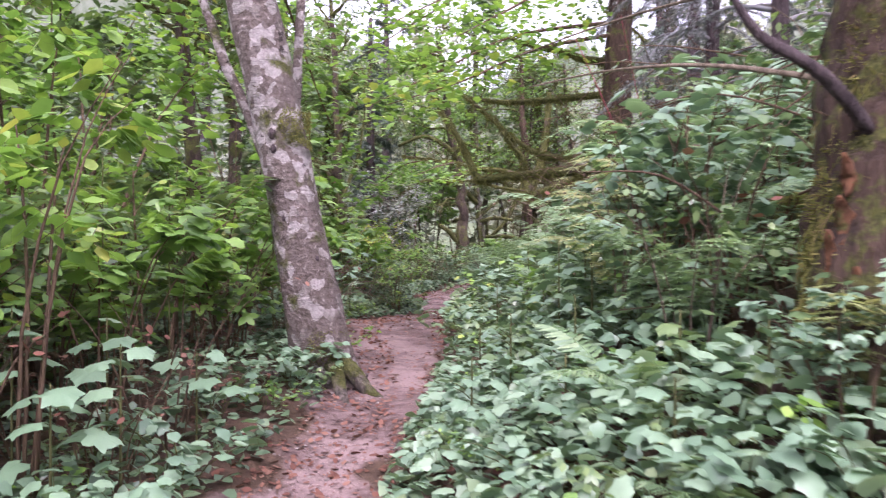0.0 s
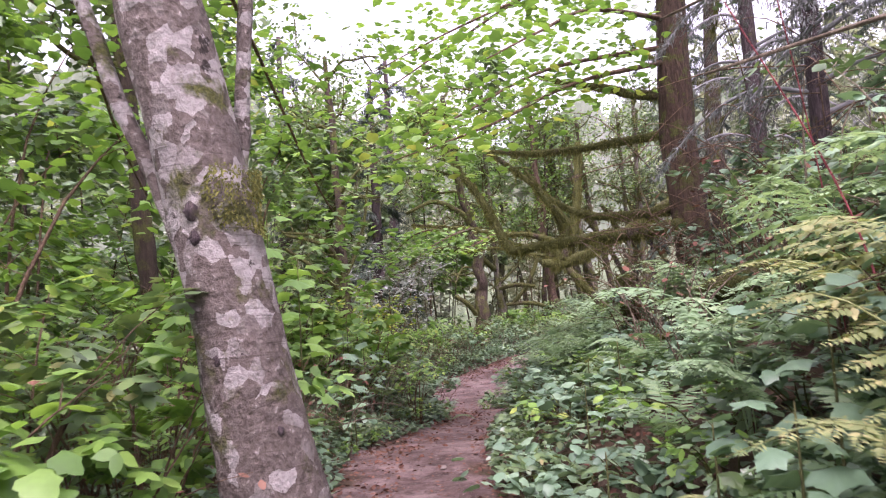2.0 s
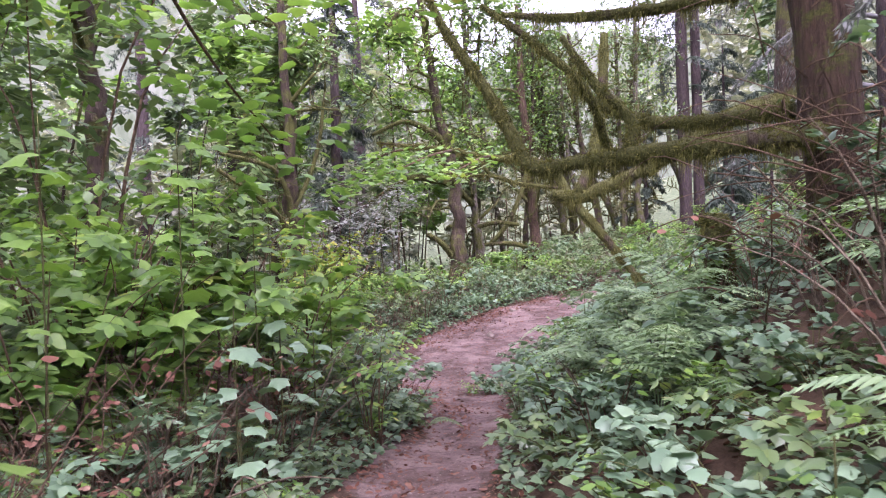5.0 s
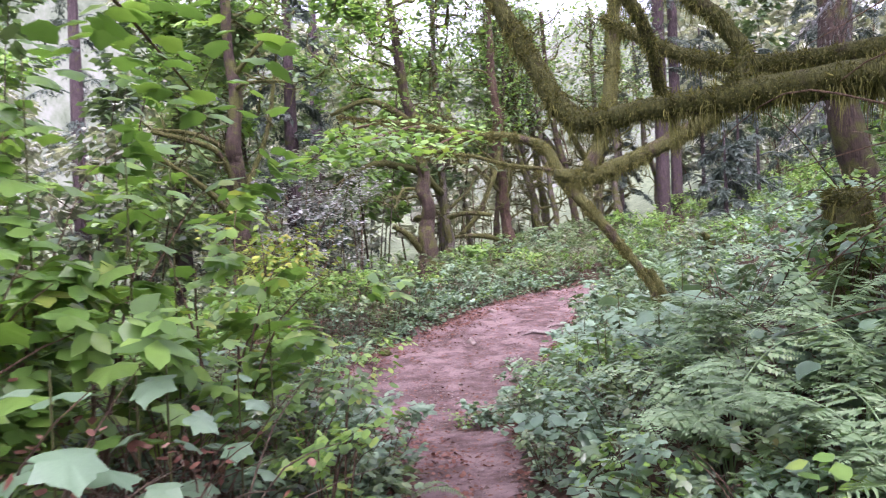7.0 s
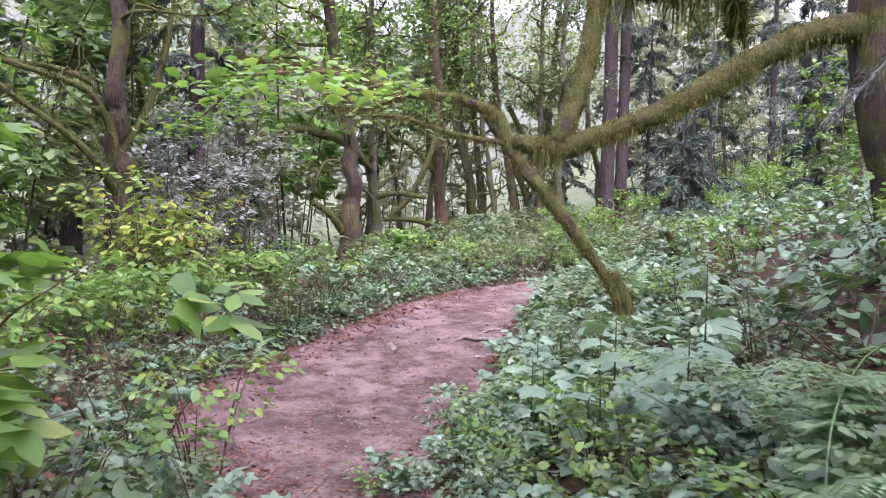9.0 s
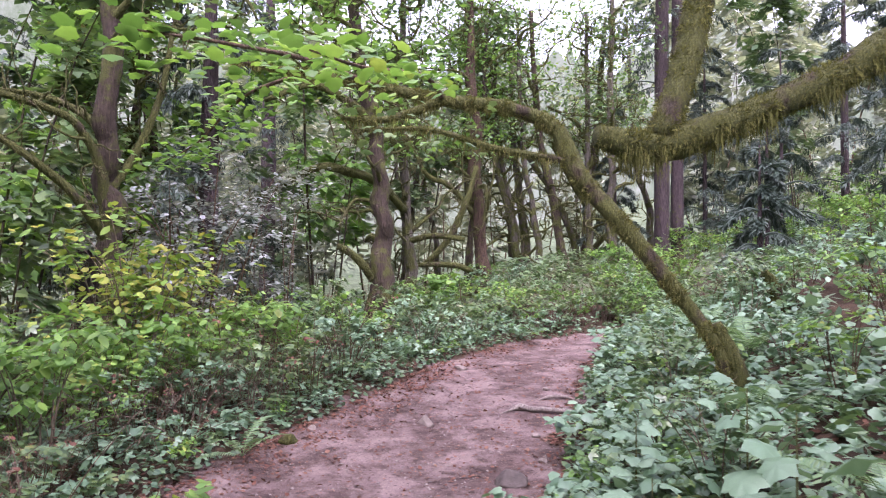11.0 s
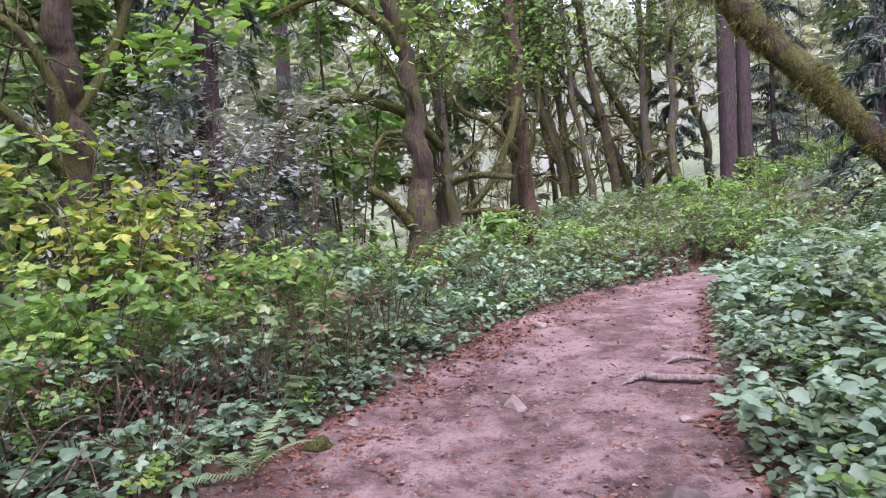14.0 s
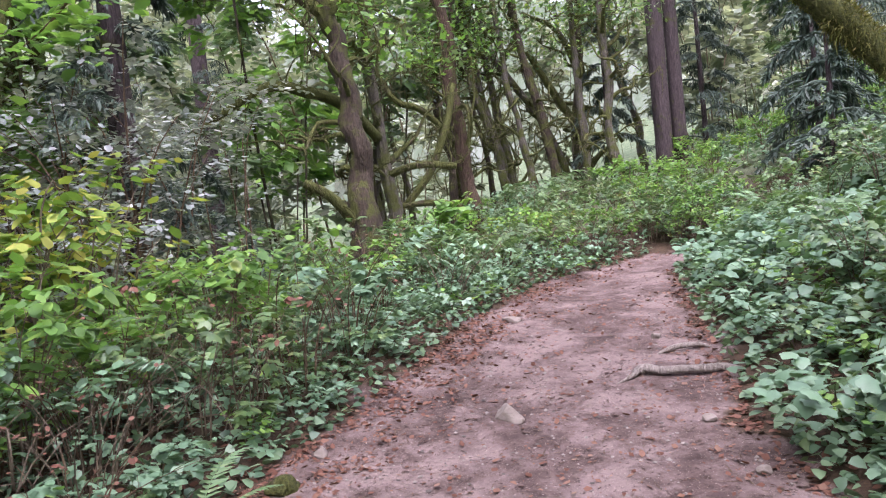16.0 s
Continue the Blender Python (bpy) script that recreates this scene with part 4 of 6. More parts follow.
CAM_XY = [(-0.0, 0.0), (0.02, 1.9), (-0.2, 2.5), (-0.4, 3.8), (-0.33, 5.2), (-0.5, 7.9), (-0.35, 9.6), (0.05, 12.2), (0.13, 13.8), (0.0, 15.4), (-0.25, 16.0)]


def clear_of_walk(x, y, gap):
    for (ax, ay), (bx, by) in zip(CAM_XY, CAM_XY[1:]):
        t = min(1, max(0, ((x - ax) * (bx - ax) + (y - ay) * (by - ay)) / ((bx - ax) ** 2 + (by - ay) ** 2)))
        if math.hypot(x - ax - t * (bx - ax), y - ay - t * (by - ay)) < gap:
            return False
    return True


class Kind:
    """A kind of plant: a few prototype meshes, set out as things of their own."""

    def __init__(self, name, label, category, group, makers):
        self.name, self.label, self.category, self.group = name, label, category, group
        self.meshes = [mk() for mk in makers]
        self.count = 0

    def put(self, x, y, scale=1.0, tilt=0.0, lift=0.0):
        st, fo = self.meshes[self.count % len(self.meshes)]
        self.count += 1
        z = float(land(x, y)) + lift
        ob = thing(self.name, x, y, z, self.label, self.category, self.group)
        ob.rotation_euler = (rng.normal(0, 0.06) + tilt, rng.normal(0, 0.06), rng.uniform(0, 6.283))
        ob.scale = (scale, scale, scale * rng.uniform(0.9, 1.1))
        part("branchwork", st, ob)
        part("foliage", fo, ob)
        return ob


salmonberry = Kind("salmonberry_shrub", "tall leafy shrub with thin brown stems", "shrub", "shrubs along the trail",
                   [lambda: understory(1.9, 8, 340, TRI, 0.16, LEAF_MID, 0.9, 0.35), lambda: understory(1.7, 8, 340, TRI, 0.18, LEAF_BRIGHT, 0.95, 0.3), lambda: understory(2.1, 7, 480, OVATE, 0.11, LEAF_BRIGHT, 0.8, 0.35), lambda: understory(1.8, 8, 280, LOBED_LOW, 0.15, LEAF_BRIGHT, 0.9, 0.35)])
bramble = Kind("bramble_bush", "knee-high bramble with blue-green leaves", "shrub", "bushes beside the trail",
               [lambda: understory(0.9, 9, 240, TRI, 0.13, LEAF_COOL, 0.85, 0.2), lambda: understory(0.8, 9, 300, OVATE, 0.08, LEAF_MID, 0.75, 0.2), lambda: understory(1.05, 9, 240, TRI, 0.12, LEAF_MID, 0.7, 0.25, TWIG_PALE), lambda: understory(0.9, 10, 290, OVATE, 0.085, LEAF_COOL, 0.7, 0.3, TWIG_PALE), lambda: understory(1.2, 8, 240, OVATE, 0.085, LEAF_BRIGHT, 0.6, 0.35, TWIG)])
low_herb = Kind("low_herb", "low leafy plant hugging the ground", "plant", "low plants",
                [lambda: understory(0.34, 8, 90, LOBED_LOW, 0.085, LEAF_COOL, 0.5, 0.3, STEM_GREEN), lambda: understory(0.3, 8, 100, TRI, 0.1, LEAF_MID, 0.5, 0.3, STEM_GREEN), lambda: understory(0.36, 8, 90, LOBED_LOW, 0.09, LEAF_COOL, 0.5, 0.3, STEM_GREEN), lambda: understory(0.3, 8, 110, OVATE, 0.07, LEAF_BRIGHT, 0.45, 0.3, STEM_GREEN)])
hazel = Kind("vine_maple", "slender understory maple in full green leaf", "tree", "understory trees",
             [lambda: understory(4.2, 5, 950, OVATE, 0.15, LEAF_BRIGHT, 1.7, 0.25), lambda: understory(5.0, 5, 1050, OVATE, 0.15, LEAF_MID, 2.0, 0.25), lambda: understory(3.6, 6, 900, OVATE, 0.14, LEAF_BRIGHT, 1.6, 0.25)])
tall_maple = Kind("canopy_tree", "tall slim tree with an airy green crown", "tree", "canopy trees",
                  [lambda: understory(12.0, 2, 1700, BLADE, 0.4, LEAF_BRIGHT, 3.2, 0.25, BARK_MAPLE), lambda: understory(13.0, 2, 1700, BLADE, 0.4, LEAF_MID, 3.4, 0.25, BARK_MAPLE)])
# distant saplings take the leaf colour that has haze painted in
far_hazel = Kind("hillside_sapling", "sapling on the far slope, haze painted into its leaf colour", "tree", "far saplings",
                 [lambda: understory(6.0, 3, 800, BLADE, 0.42, LEAF_FAR_HAZE, 2.6, 0.1), lambda: understory(7.0, 3, 850, BLADE, 0.42, LEAF_FAR_HAZE, 3.0, 0.1)])
# the silvery look of these leaves is skylight sheen put into the colour
silver = Kind("sheen_tinted_hazel", "hazel with layered glossy leaves, skylight sheen painted into their colour", "tree", "gleaming hazels",
              [lambda: understory(4.6, 6, 1250, OVATE, 0.11, LEAF_SKY_SHEEN, 1.8, 0.3, droop=-0.1)])
dry_canes = Kind("dry_canes", "bare dry brown canes among the shrubs", "shrub", "dry canes",
                 [lambda: understory(1.1, 9, 30, OVATE, 0.07, LEAF_DRY, 0.9, 0.3, TWIG_PALE), lambda: understory(1.4, 8, 40, OVATE, 0.07, LEAF_DRY, 1.1, 0.3, TWIG), lambda: understory(0.8, 10, 24, OVATE, 0.06, LEAF_DRY, 0.9, 0.3, TWIG)])
yellow = Kind("yellowing_shrub", "shrub turning yellow and rust at the tips", "shrub", "",
              [lambda: understory(1.9, 9, 420, OVATE, 0.1, LEAF_YELLOW, 0.7, 0.4, TWIG_PALE)])

# both valley kinds also take the haze-paled leaf colour
far_canopy = Kind("haze_tinted_far_tree", "tall tree on the valley side, leaf colour paled for haze", "tree", "far valley trees",
                  [lambda: understory(13.0, 2, 1500, BLADE, 0.45, LEAF_FAR_HAZE, 3.6, 0.12, BARK_GREY), lambda: understory(14.0, 2, 1500, BLADE, 0.45, LEAF_FAR_HAZE, 4.0, 0.12, BARK_GREY)])
valley_tree = Kind("valley_tree", "tall tree across the valley, haze painted into its green", "tree", "far valley trees",
                   [lambda: understory(23.0, 6, 3200, BLADE, 0.6, LEAF_FAR_HAZE, 5.5, 0.12, BARK_GREY), lambda: understory(26.0, 6, 3200, BLADE, 0.62, LEAF_FAR_HAZE, 6.0, 0.15, BARK_GREY)])
leafy = Kind("leafy_shrub", "waist-high shrub with fresh yellow-green leaves", "shrub", "fresh green shrubs",
             [lambda: understory(1.2, 9, 300, OVATE, 0.1, LEAF_BRIGHT, 0.7, 0.35), lambda: understory(1.35, 8, 260, OVATE, 0.11, LEAF_BRIGHT, 0.6, 0.4, TWIG_PALE)])

bank_shrub = Kind("bank_shrub", "loose shrub with blue-green leaves on the steep bank", "shrub", "shrubs on the bank",
                  [lambda: understory(1.5, 7, 230, TRI, 0.13, LEAF_COOL, 0.7, 0.3, TWIG), lambda: understory(1.7, 6, 260, OVATE, 0.085, LEAF_MID, 0.7, 0.3, TWIG_PALE), lambda: understory(1.4, 7, 170, LOBED_LOW, 0.11, LEAF_COOL, 0.6, 0.35, TWIG)])

place = random.Random(21)


def fill(kind, y0, y1, side, d0, d1, step, scale, jitter=0.45, gap=0.75, keep=1.0, skip=None):
    """Sets plants out in a band d0 to d1 metres from the trail's edge."""
    y = y0
    while y < y1:
        d = d0 + place.uniform(0, step)
        while d < d1:
            yy, dd = y + place.uniform(-jitter, jitter) * step, d + place.uniform(-jitter, jitter) * step
            dd = max(dd, d0)
            x = float(edge_l(yy)) - dd if side < 0 else float(edge_r(yy)) + dd
            s = place.uniform(*scale)
            if place.random() < keep and clear_of_walk(x, yy, gap * min(1.3, 0.4 + s * 0.6)) and not (skip and skip(x, yy)):
                kind.put(x, yy, s)
            d += step
        y += step


def in_grove(x, y):
    return y > 18.5 and x > -7.5 and y < 46 and x < float(edge_l(y)) + 6


def near_alder(x, y):
    return math.hypot(x + 1.0, y - 5.8) < 0.75 or (y < 6.3 and y > 2.0 and x > -1.9 and place.random() < 0.5)


def valley_gap(x, y):
    """The slope falls away beyond the bend and leaves the far side in view."""
    return y > 33 and 0.0 < x / (y - 15) < 0.52 and place.random() < (0.88 if y > 62 else 0.7)


# below the trail, from the start to the bend
fill(salmonberry, 1.2, 6.9, -1, 0.9, 4.4, 0.75, (0.75, 1.1), gap=0.95, skip=near_alder)
fill(salmonberry, 6.9, 10.6, -1, 2.7, 4.6, 0.85, (0.75, 1.1))
fill(salmonberry, 10.8, 13.5, -1, 1.1, 3.9, 0.74, (0.9, 1.3), gap=1.42)
# the brushy mound beside the bare stretch
fill(dry_canes, 8.0, 12.2, -1, 0.35, 2.0, 0.45, (0.6, 1.0), gap=0.8)
fill(bramble, 7.2, 12.0, -1, 0.3, 2.6, 0.62, (0.5, 0.95), gap=0.8)
fill(dry_canes, 15.5, 22.5, -1, 0.45, 2.4, 0.55, (0.55, 0.9), gap=0.8)
fill(leafy, 16.5, 21.5, -1, 1.4, 4.2, 0.8, (0.8, 1.2), gap=1.0)
fill(bramble, 13.5, 15.2, -1, 1.0, 3.4, 0.7, (0.8, 1.2), gap=0.85)
fill(bramble, 12.4, 15.4, -1, 0.12, 1.0, 0.42, (0.5, 0.95), gap=0.5)
fill(bramble, 14.8, 26.0, -1, 0.6, 3.6, 0.78, (0.6, 1.05), gap=0.75)
fill(salmonberry, 15.5, 27, -1, 2.4, 5.5, 1.0, (0.55, 0.85))
fill(leafy, 15.2, 23, -1, 0.9, 3.2, 0.85, (0.7, 1.1), gap=0.9)
fill(low_herb, 0.5, 15.0, -1, 0.08, 0.7, 0.42, (0.6, 1.1), gap=0.45, keep=0.8)
fill(low_herb, 15.0, 26.5, -1, 0.26, 0.9, 0.42, (0.6, 1.1), gap=0.5, keep=0.85)
fill(dry_canes, 1.5, 26, -1, 0.6, 2.4, 0.95, (0.6, 1.0), gap=1.0, keep=0.7)
# the bank above the trail
FERN_SPOTS = [(0.72, 1.9, 7, 0.5), (0.75, 2.75, 9, 0.75), (1.2, 4.7, 9, 0.95), (0.95, 6.6, 8, 0.8), (1.45, 8.3, 10, 1.15), (2.0, 7.2, 9, 1.1), (2.5, 9.9, 9, 1.1), (1.2, 10.2, 8, 0.9), (2.7, 6.2, 9, 1.1), (1.6, 3.7, 8, 0.95),
              (1.9, 14.6, 8, 0.9), (2.6, 15.8, 8, 0.9), (3.3, 18.0, 8, 0.9), (4.6, 20.4, 8, 1.0), (5.2, 22.6, 9, 1.0), (6.3, 25.6, 9, 1.1), (7.6, 28.6, 9, 1.1), (-1.1, 22.6, 8, 1.0), (-0.9, 19.8, 6, 0.7), (0.2, 24.2, 8, 1.0), (3.2, 27.8, 9, 1.0), (5.0, 28.5, 9, 1.0)]
BRACKEN_SPOTS = [(1.25, 10.9, 8, 1.0), (1.0, 11.5, 8, 0.95), (1.6, 11.7, 8, 1.0), (0.95, 10.3, 7, 0.85), (1.5, 12.7, 8, 1.0), (1.9, 9.2, 8, 1.0), (1.15, 12.2, 8, 0.9)]


def by_fern(x, y):
    return any(math.hypot(x - f[0], y - f[1]) < 0.55 for f in FERN_SPOTS + BRACKEN_SPOTS)


fill(low_herb, 1.4, 4.6, 1, 0.1, 1.6, 0.38, (0.5, 0.85), gap=0.55, keep=0.9)
fill(low_herb, 4.6, 18.0, 1, 0.1, 1.6, 0.45, (0.75, 1.25), gap=0.55, keep=0.85)
fill(low_herb, 18.0, 26.5, 1, 0.42, 1.9, 0.47, (0.8, 1.3), keep=0.9)
fill(bank_shrub, 3.6, 7.0, 1, 1.15, 4.0, 0.72, (0.7, 1.1), gap=1.1)
fill(bank_shrub, 7.6, 13.5, 1, 2.6, 5.0, 0.9, (0.7, 1.1), gap=1.3)
fill(bramble, 10.5, 14.2, 1, 0.3, 1.3, 0.5, (0.45, 0.7), gap=0.6)
fill(bramble, 13.2, 17.2, 1, 0.15, 1.0, 0.5, (0.4, 0.6), gap=0.5)
fill(bramble, 1.8, 12, 1, 1.0, 4.2, 0.9, (0.45, 0.75), gap=0.85, skip=by_fern)
fill(bramble, 13, 30, 1, 1.2, 6.5, 1.05, (0.6, 1.0), gap=0.9, skip=by_fern)
fill(bramble, 20, 34, 1, 6.5, 12, 1.9, (0.9, 1.4))
fill(bramble, 27.6, 30, 1, -1.2, 0.6, 0.6, (0.6, 0.9))
fill(leafy, 29, 39, 1, -1.5, 8, 1.5, (0.8, 1.2))
fill(dry_canes, 3.5, 13, 1, 1.5, 4, 1.0, (0.7, 1.2), gap=1.2, keep=0.8)
fill(bramble, 26.0, 38, -1, 0.5, 7, 1.3, (0.9, 1.3))
fill(bramble, 28.0, 34, -1, -0.9, 0.4, 0.8, (0.8, 1.1))
for q, (x, y, s) in enumerate([(-2.6, 22.6, 1.45), (-2.2, 22.9, 1.2), (-3.1, 22.4, 1.3), (-2.9, 22.9, 1.5)]):
    yellow.put(x, y, s)
# plants that close the view where the trail turns away
for k in range(26):
    x, y = place.uniform(2.2, 8.5), place.uniform(27.0, 28.8)
    (bramble if k % 3 else leafy).put(x, y, place.uniform(0.55, 0.85))
# the same thicket goes on behind the start
fill(bramble, -6, 0.4, -1, 0.7, 4.0, 1.8, (0.7, 1.1), gap=1.2)
fill(bramble, -6, 0.4, 1, 0.7, 4.0, 1.8, (0.6, 1.0), gap=1.2)
fill(hazel, -8, 0, -1, 3.5, 9, 3.0, (0.8, 1.1), gap=2.5)
# understory trees
fill(hazel, 1, 16, -1, 2.8, 10, 1.9, (0.8, 1.2))
fill(hazel, 17, 30, -1, 8.0, 14, 4.2, (0.6, 0.8), skip=in_grove)
fill(hazel, 3, 26, 1, 6.0, 12, 3.0, (0.7, 0.95))
fill(hazel, 30, 44, 1, 5.0, 12, 4.2, (0.6, 0.9))
for x, y, s in [(-2.4, 25.5, 0.9), (-1.2, 26.5, 0.95), (-3.0, 26.8, 1.1), (-2.2, 26.2, 1.2), (-3.7, 27.0, 1.2)]:
    silver.put(x, y, s)
fill(tall_maple, 9, 34, -1, 5, 24, 4.1, (0.8, 1.15), skip=in_grove)
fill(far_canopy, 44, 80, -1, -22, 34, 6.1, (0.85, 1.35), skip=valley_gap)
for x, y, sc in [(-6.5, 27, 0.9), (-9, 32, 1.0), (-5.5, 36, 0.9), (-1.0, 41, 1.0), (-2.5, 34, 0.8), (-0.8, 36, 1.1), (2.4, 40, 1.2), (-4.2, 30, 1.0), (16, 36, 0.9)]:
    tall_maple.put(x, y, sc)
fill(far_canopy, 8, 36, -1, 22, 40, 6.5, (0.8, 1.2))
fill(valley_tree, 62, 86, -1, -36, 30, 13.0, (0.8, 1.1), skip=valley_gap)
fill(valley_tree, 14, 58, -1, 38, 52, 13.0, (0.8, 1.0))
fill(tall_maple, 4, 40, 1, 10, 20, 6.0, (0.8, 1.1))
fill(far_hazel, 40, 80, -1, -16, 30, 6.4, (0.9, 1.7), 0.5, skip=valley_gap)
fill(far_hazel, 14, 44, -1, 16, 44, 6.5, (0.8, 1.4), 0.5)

# ---- ground cover, counted as stuff ----


def cover(name, label, n, y0, y1, side, d0, d1, shape, size, mat, z0, z1, power=1.0, tilt=-0.2, seed=1):
    """A carpet of leaves in a band beside the trail."""
    r = np.random.default_rng(seed)
    y = r.uniform(y0, y1, n)
    d = d0 + (d1 - d0) * r.uniform(0, 1, n) ** power
    x = edge_l(y) - d if side < 0 else edge_r(y) + d
    lump = 0.5 + 0.5 * np.sin(x * 3.1 + 1.7 * np.sin(y * 2.3)) * np.sin(y * 2.7 + 1.3 * np.sin(x * 1.9))
    keep = r.uniform(0, 1, n) < 0.35 + 0.65 * lump
    x, y, d, lump = x[keep], y[keep], d[keep], lump[keep]
    z = land(x, y) + z0 + (z1 - z0) * r.uniform(0, 1, len(x)) ** 0.8 * (0.35 + 0.65 * lump) * np.clip(0.35 + d, 0, 1)
    ok = np.hypot(x + 0.95, y - 5.8) > 0.33
    pos = np.stack([x, y, z], 1)[ok]
    v, f = leaves(shape, pos, size * r.uniform(0.5, 1.25, len(pos)), tilt=r.normal(tilt, 0.35, len(pos)))
    tagged(new(name, np_mesh(name, v, f, mat)), label, "ground cover", kind="stuff")


cover("ivy_carpet", "ivy and creeper leaves covering the bank", 26000, 0.6, 27, 1, 0.02, 3.2, IVY, 0.075, LEAF_IVY, 0.02, 0.32, 1.2, seed=11)
cover("ivy_carpet", "ivy and creeper leaves below the trail", 20000, 0.6, 27, -1, 0.03, 2.4, IVY, 0.07, LEAF_IVY, 0.02, 0.26, 1.3, seed=12)
cover("creeper_leaves", "pale green leaves crowding the foot of the bank", 4200, 1.3, 5.5, 1, 0.04, 1.8, LOBED_LOW, 0.07, LEAF_COOL, 0.05, 0.4, 1.0, seed=17)
cover("creeper_leaves", "mint-green leaves spilling down to the trail", 9500, 15.5, 27.5, 1, 0.18, 3.2, LOBED_LOW, 0.09, LEAF_COOL, 0.04, 0.36, 1.0, seed=18)
cover("creeper_leaves", "leaves of brambles and creepers on the low side", 7000, 15.5, 27.5, -1, 0.15, 2.8, TRI, 0.1, LEAF_COOL, 0.06, 0.5, 1.0, seed=19)
cover("leaf_litter", "reddish scraps of leaf fallen on the trail's rim", 5200, 14, 26, -1, -0.75, 0.2, OVATE, 0.042, LEAF_DRY, 0.006, 0.02, 0.8, 0.0, seed=20)
cover("undergrowth", "blue-green undergrowth on the upper bank", 34000, -1, 44, 1, 2.4, 16, OVATE, 0.17, LEAF_COOL, 0.05, 0.75, 1.0, seed=13)
cover("undergrowth", "undergrowth on the slope below the trail", 26000, -1, 48, -1, 2.0, 18, OVATE, 0.18, LEAF_MID, 0.05, 0.8, 1.0, seed=14)
cover("leaf_litter", "fallen brown leaves under the plants", 9000, 0, 27, 1, -0.12, 2.6, OVATE, 0.06, LEAF_DRY, 0.005, 0.03, 1.4, 0.0, seed=15)
cover("leaf_litter", "fallen brown leaves along the trail's edge", 14000, 0, 27, -1, -0.5, 1.4, OVATE, 0.05, LEAF_DRY, 0.005, 0.03, 1.4, 0.0, seed=16)


def strewn(name, label, n, shape_fn, mat, seed, edge_bias):
    """Small loose pieces on the trodden earth."""
    r = np.random.default_rng(seed)
    ch = []
    for k in range(n):
        y = r.uniform(1.0, 26) if r.uniform() < 0.4 else r.uniform(15.5, 24)
        f = r.beta(edge_bias, edge_bias)
        x = float(edge_l(y)) + (float(edge_r(y)) - float(edge_l(y))) * f
        ch.append(shape_fn(r, np.array([x, y, float(land(x, y))])))
    tagged(new(name, np_mesh(name, *join(ch), mat)), label, "debris", kind="stuff")


def pebble(r, at, size=None):
    s = 0.003 + 0.017 * r.uniform(0, 1) ** 4 if size is None else size
    v = np.array([(1, 0, 0), (0.3, 0.8, 0.1), (-0.7, 0.6, 0), (-0.9, -0.3, 0.1), (-0.1, -0.9, 0), (0.7, -0.6, 0.1), (0.05, 0.0, 0.65)]) * s * r.uniform(0.7, 1.3, (7, 3))
    a = r.uniform(0, 6.28)
    v = v @ np.array([(math.cos(a), math.sin(a), 0), (-math.sin(a), math.cos(a), 0), (0, 0, 1)])
    return v + at - np.array([0, 0, s * 0.1]), [np.array([(0, 1, 6), (1, 2, 6), (2, 3, 6), (3, 4, 6), (4, 5, 6), (5, 0, 6)])]


def stick(r, at):
    a, ln, w = r.uniform(0, 6.28), 0.03 + 0.2 * r.uniform(0, 1) ** 2, r.uniform(0.0015, 0.0045)
    e = np.array([math.cos(a), math.sin(a), 0]) * ln
    return twig(at - e / 2 + (0, 0, w), at + (r.normal(0, 0.01), r.normal(0, 0.01), w * 2), at + e / 2 + (0, 0, w), w)


strewn("pebbles", "small pale pebbles pressed into the trail", 6000, pebble, STONE_GRIT, 31, 0.8)
strewn("grit", "dark small stones on the trail", 4500, pebble, STONE_DARK, 32, 0.7)
strewn("broken_twigs", "broken brown twigs strewn on the trail", 2800, stick, TWIG, 33, 0.6)
strewn("leaf_scraps", "brown dead leaves blown to the trail's sides", 3500, lambda r, at: leaves(OVATE, at[None] + (0, 0, 0.008), np.array([0.03 + 0.035 * r.uniform()]), np.array([r.uniform(0, 6.28)]), np.array([r.normal(0, 0.25)]), np.array([r.normal(0, 0.4)])), LEAF_DRY, 35, 0.3)
strewn("bark_chips", "dry reddish leaf scraps on the trail", 11000, lambda r, at: leaves(BLADE, at[None] + (0, 0, 0.006), np.array([0.012 + 0.04 * r.uniform(0, 1) ** 2]), np.array([r.uniform(0, 6.28)]), np.array([r.normal(0, 0.2)]), np.array([r.normal(0, 0.3)])), LEAF_DRY, 34, 0.45)


def rock(name, label, x, y, sx, sy, sz, mat, seed, sink=0.3):
    """An angular stone half sunk in the earth."""
    bm = bmesh.new()
    bmesh.ops.create_icosphere(bm, subdivisions=4, radius=1.0)
    r = np.random.default_rng(seed)
    cuts = [(Vector(p).normalized(), h) for p, h in zip(r.normal(0, 1, (11, 3)), r.uniform(0.5, 0.82, 11))]
    off = Vector((seed * 3.1, seed * 1.7, 0))
    for v in bm.verts:
        n = v.co.normalized()
        d = min([1.0] + [h / n.dot(p) for p, h in cuts if n.dot(p) > 0.05])
        d *= 1 + 0.05 * noise.noise(n * 3.0 + off) + 0.03 * noise.noise(n * 8.0 + off)
        v.co = Vector((n.x * sx, n.y * sy, n.z * sz)) * d
    me = bpy.data.meshes.new(name)
    bm.to_mesh(me)
    bm.free()
    me.materials.append(mat)
    me.polygons.foreach_set("use_smooth", np.ones(len(me.polygons), bool))
    ob = new(name, me)
    ob.location = (x, y, float(land(x, y)) + sz * (1 - 2 * sink))
    ob.rotation_euler = (0, 0, seed * 1.3)
    return tagged(ob, label, "rock")


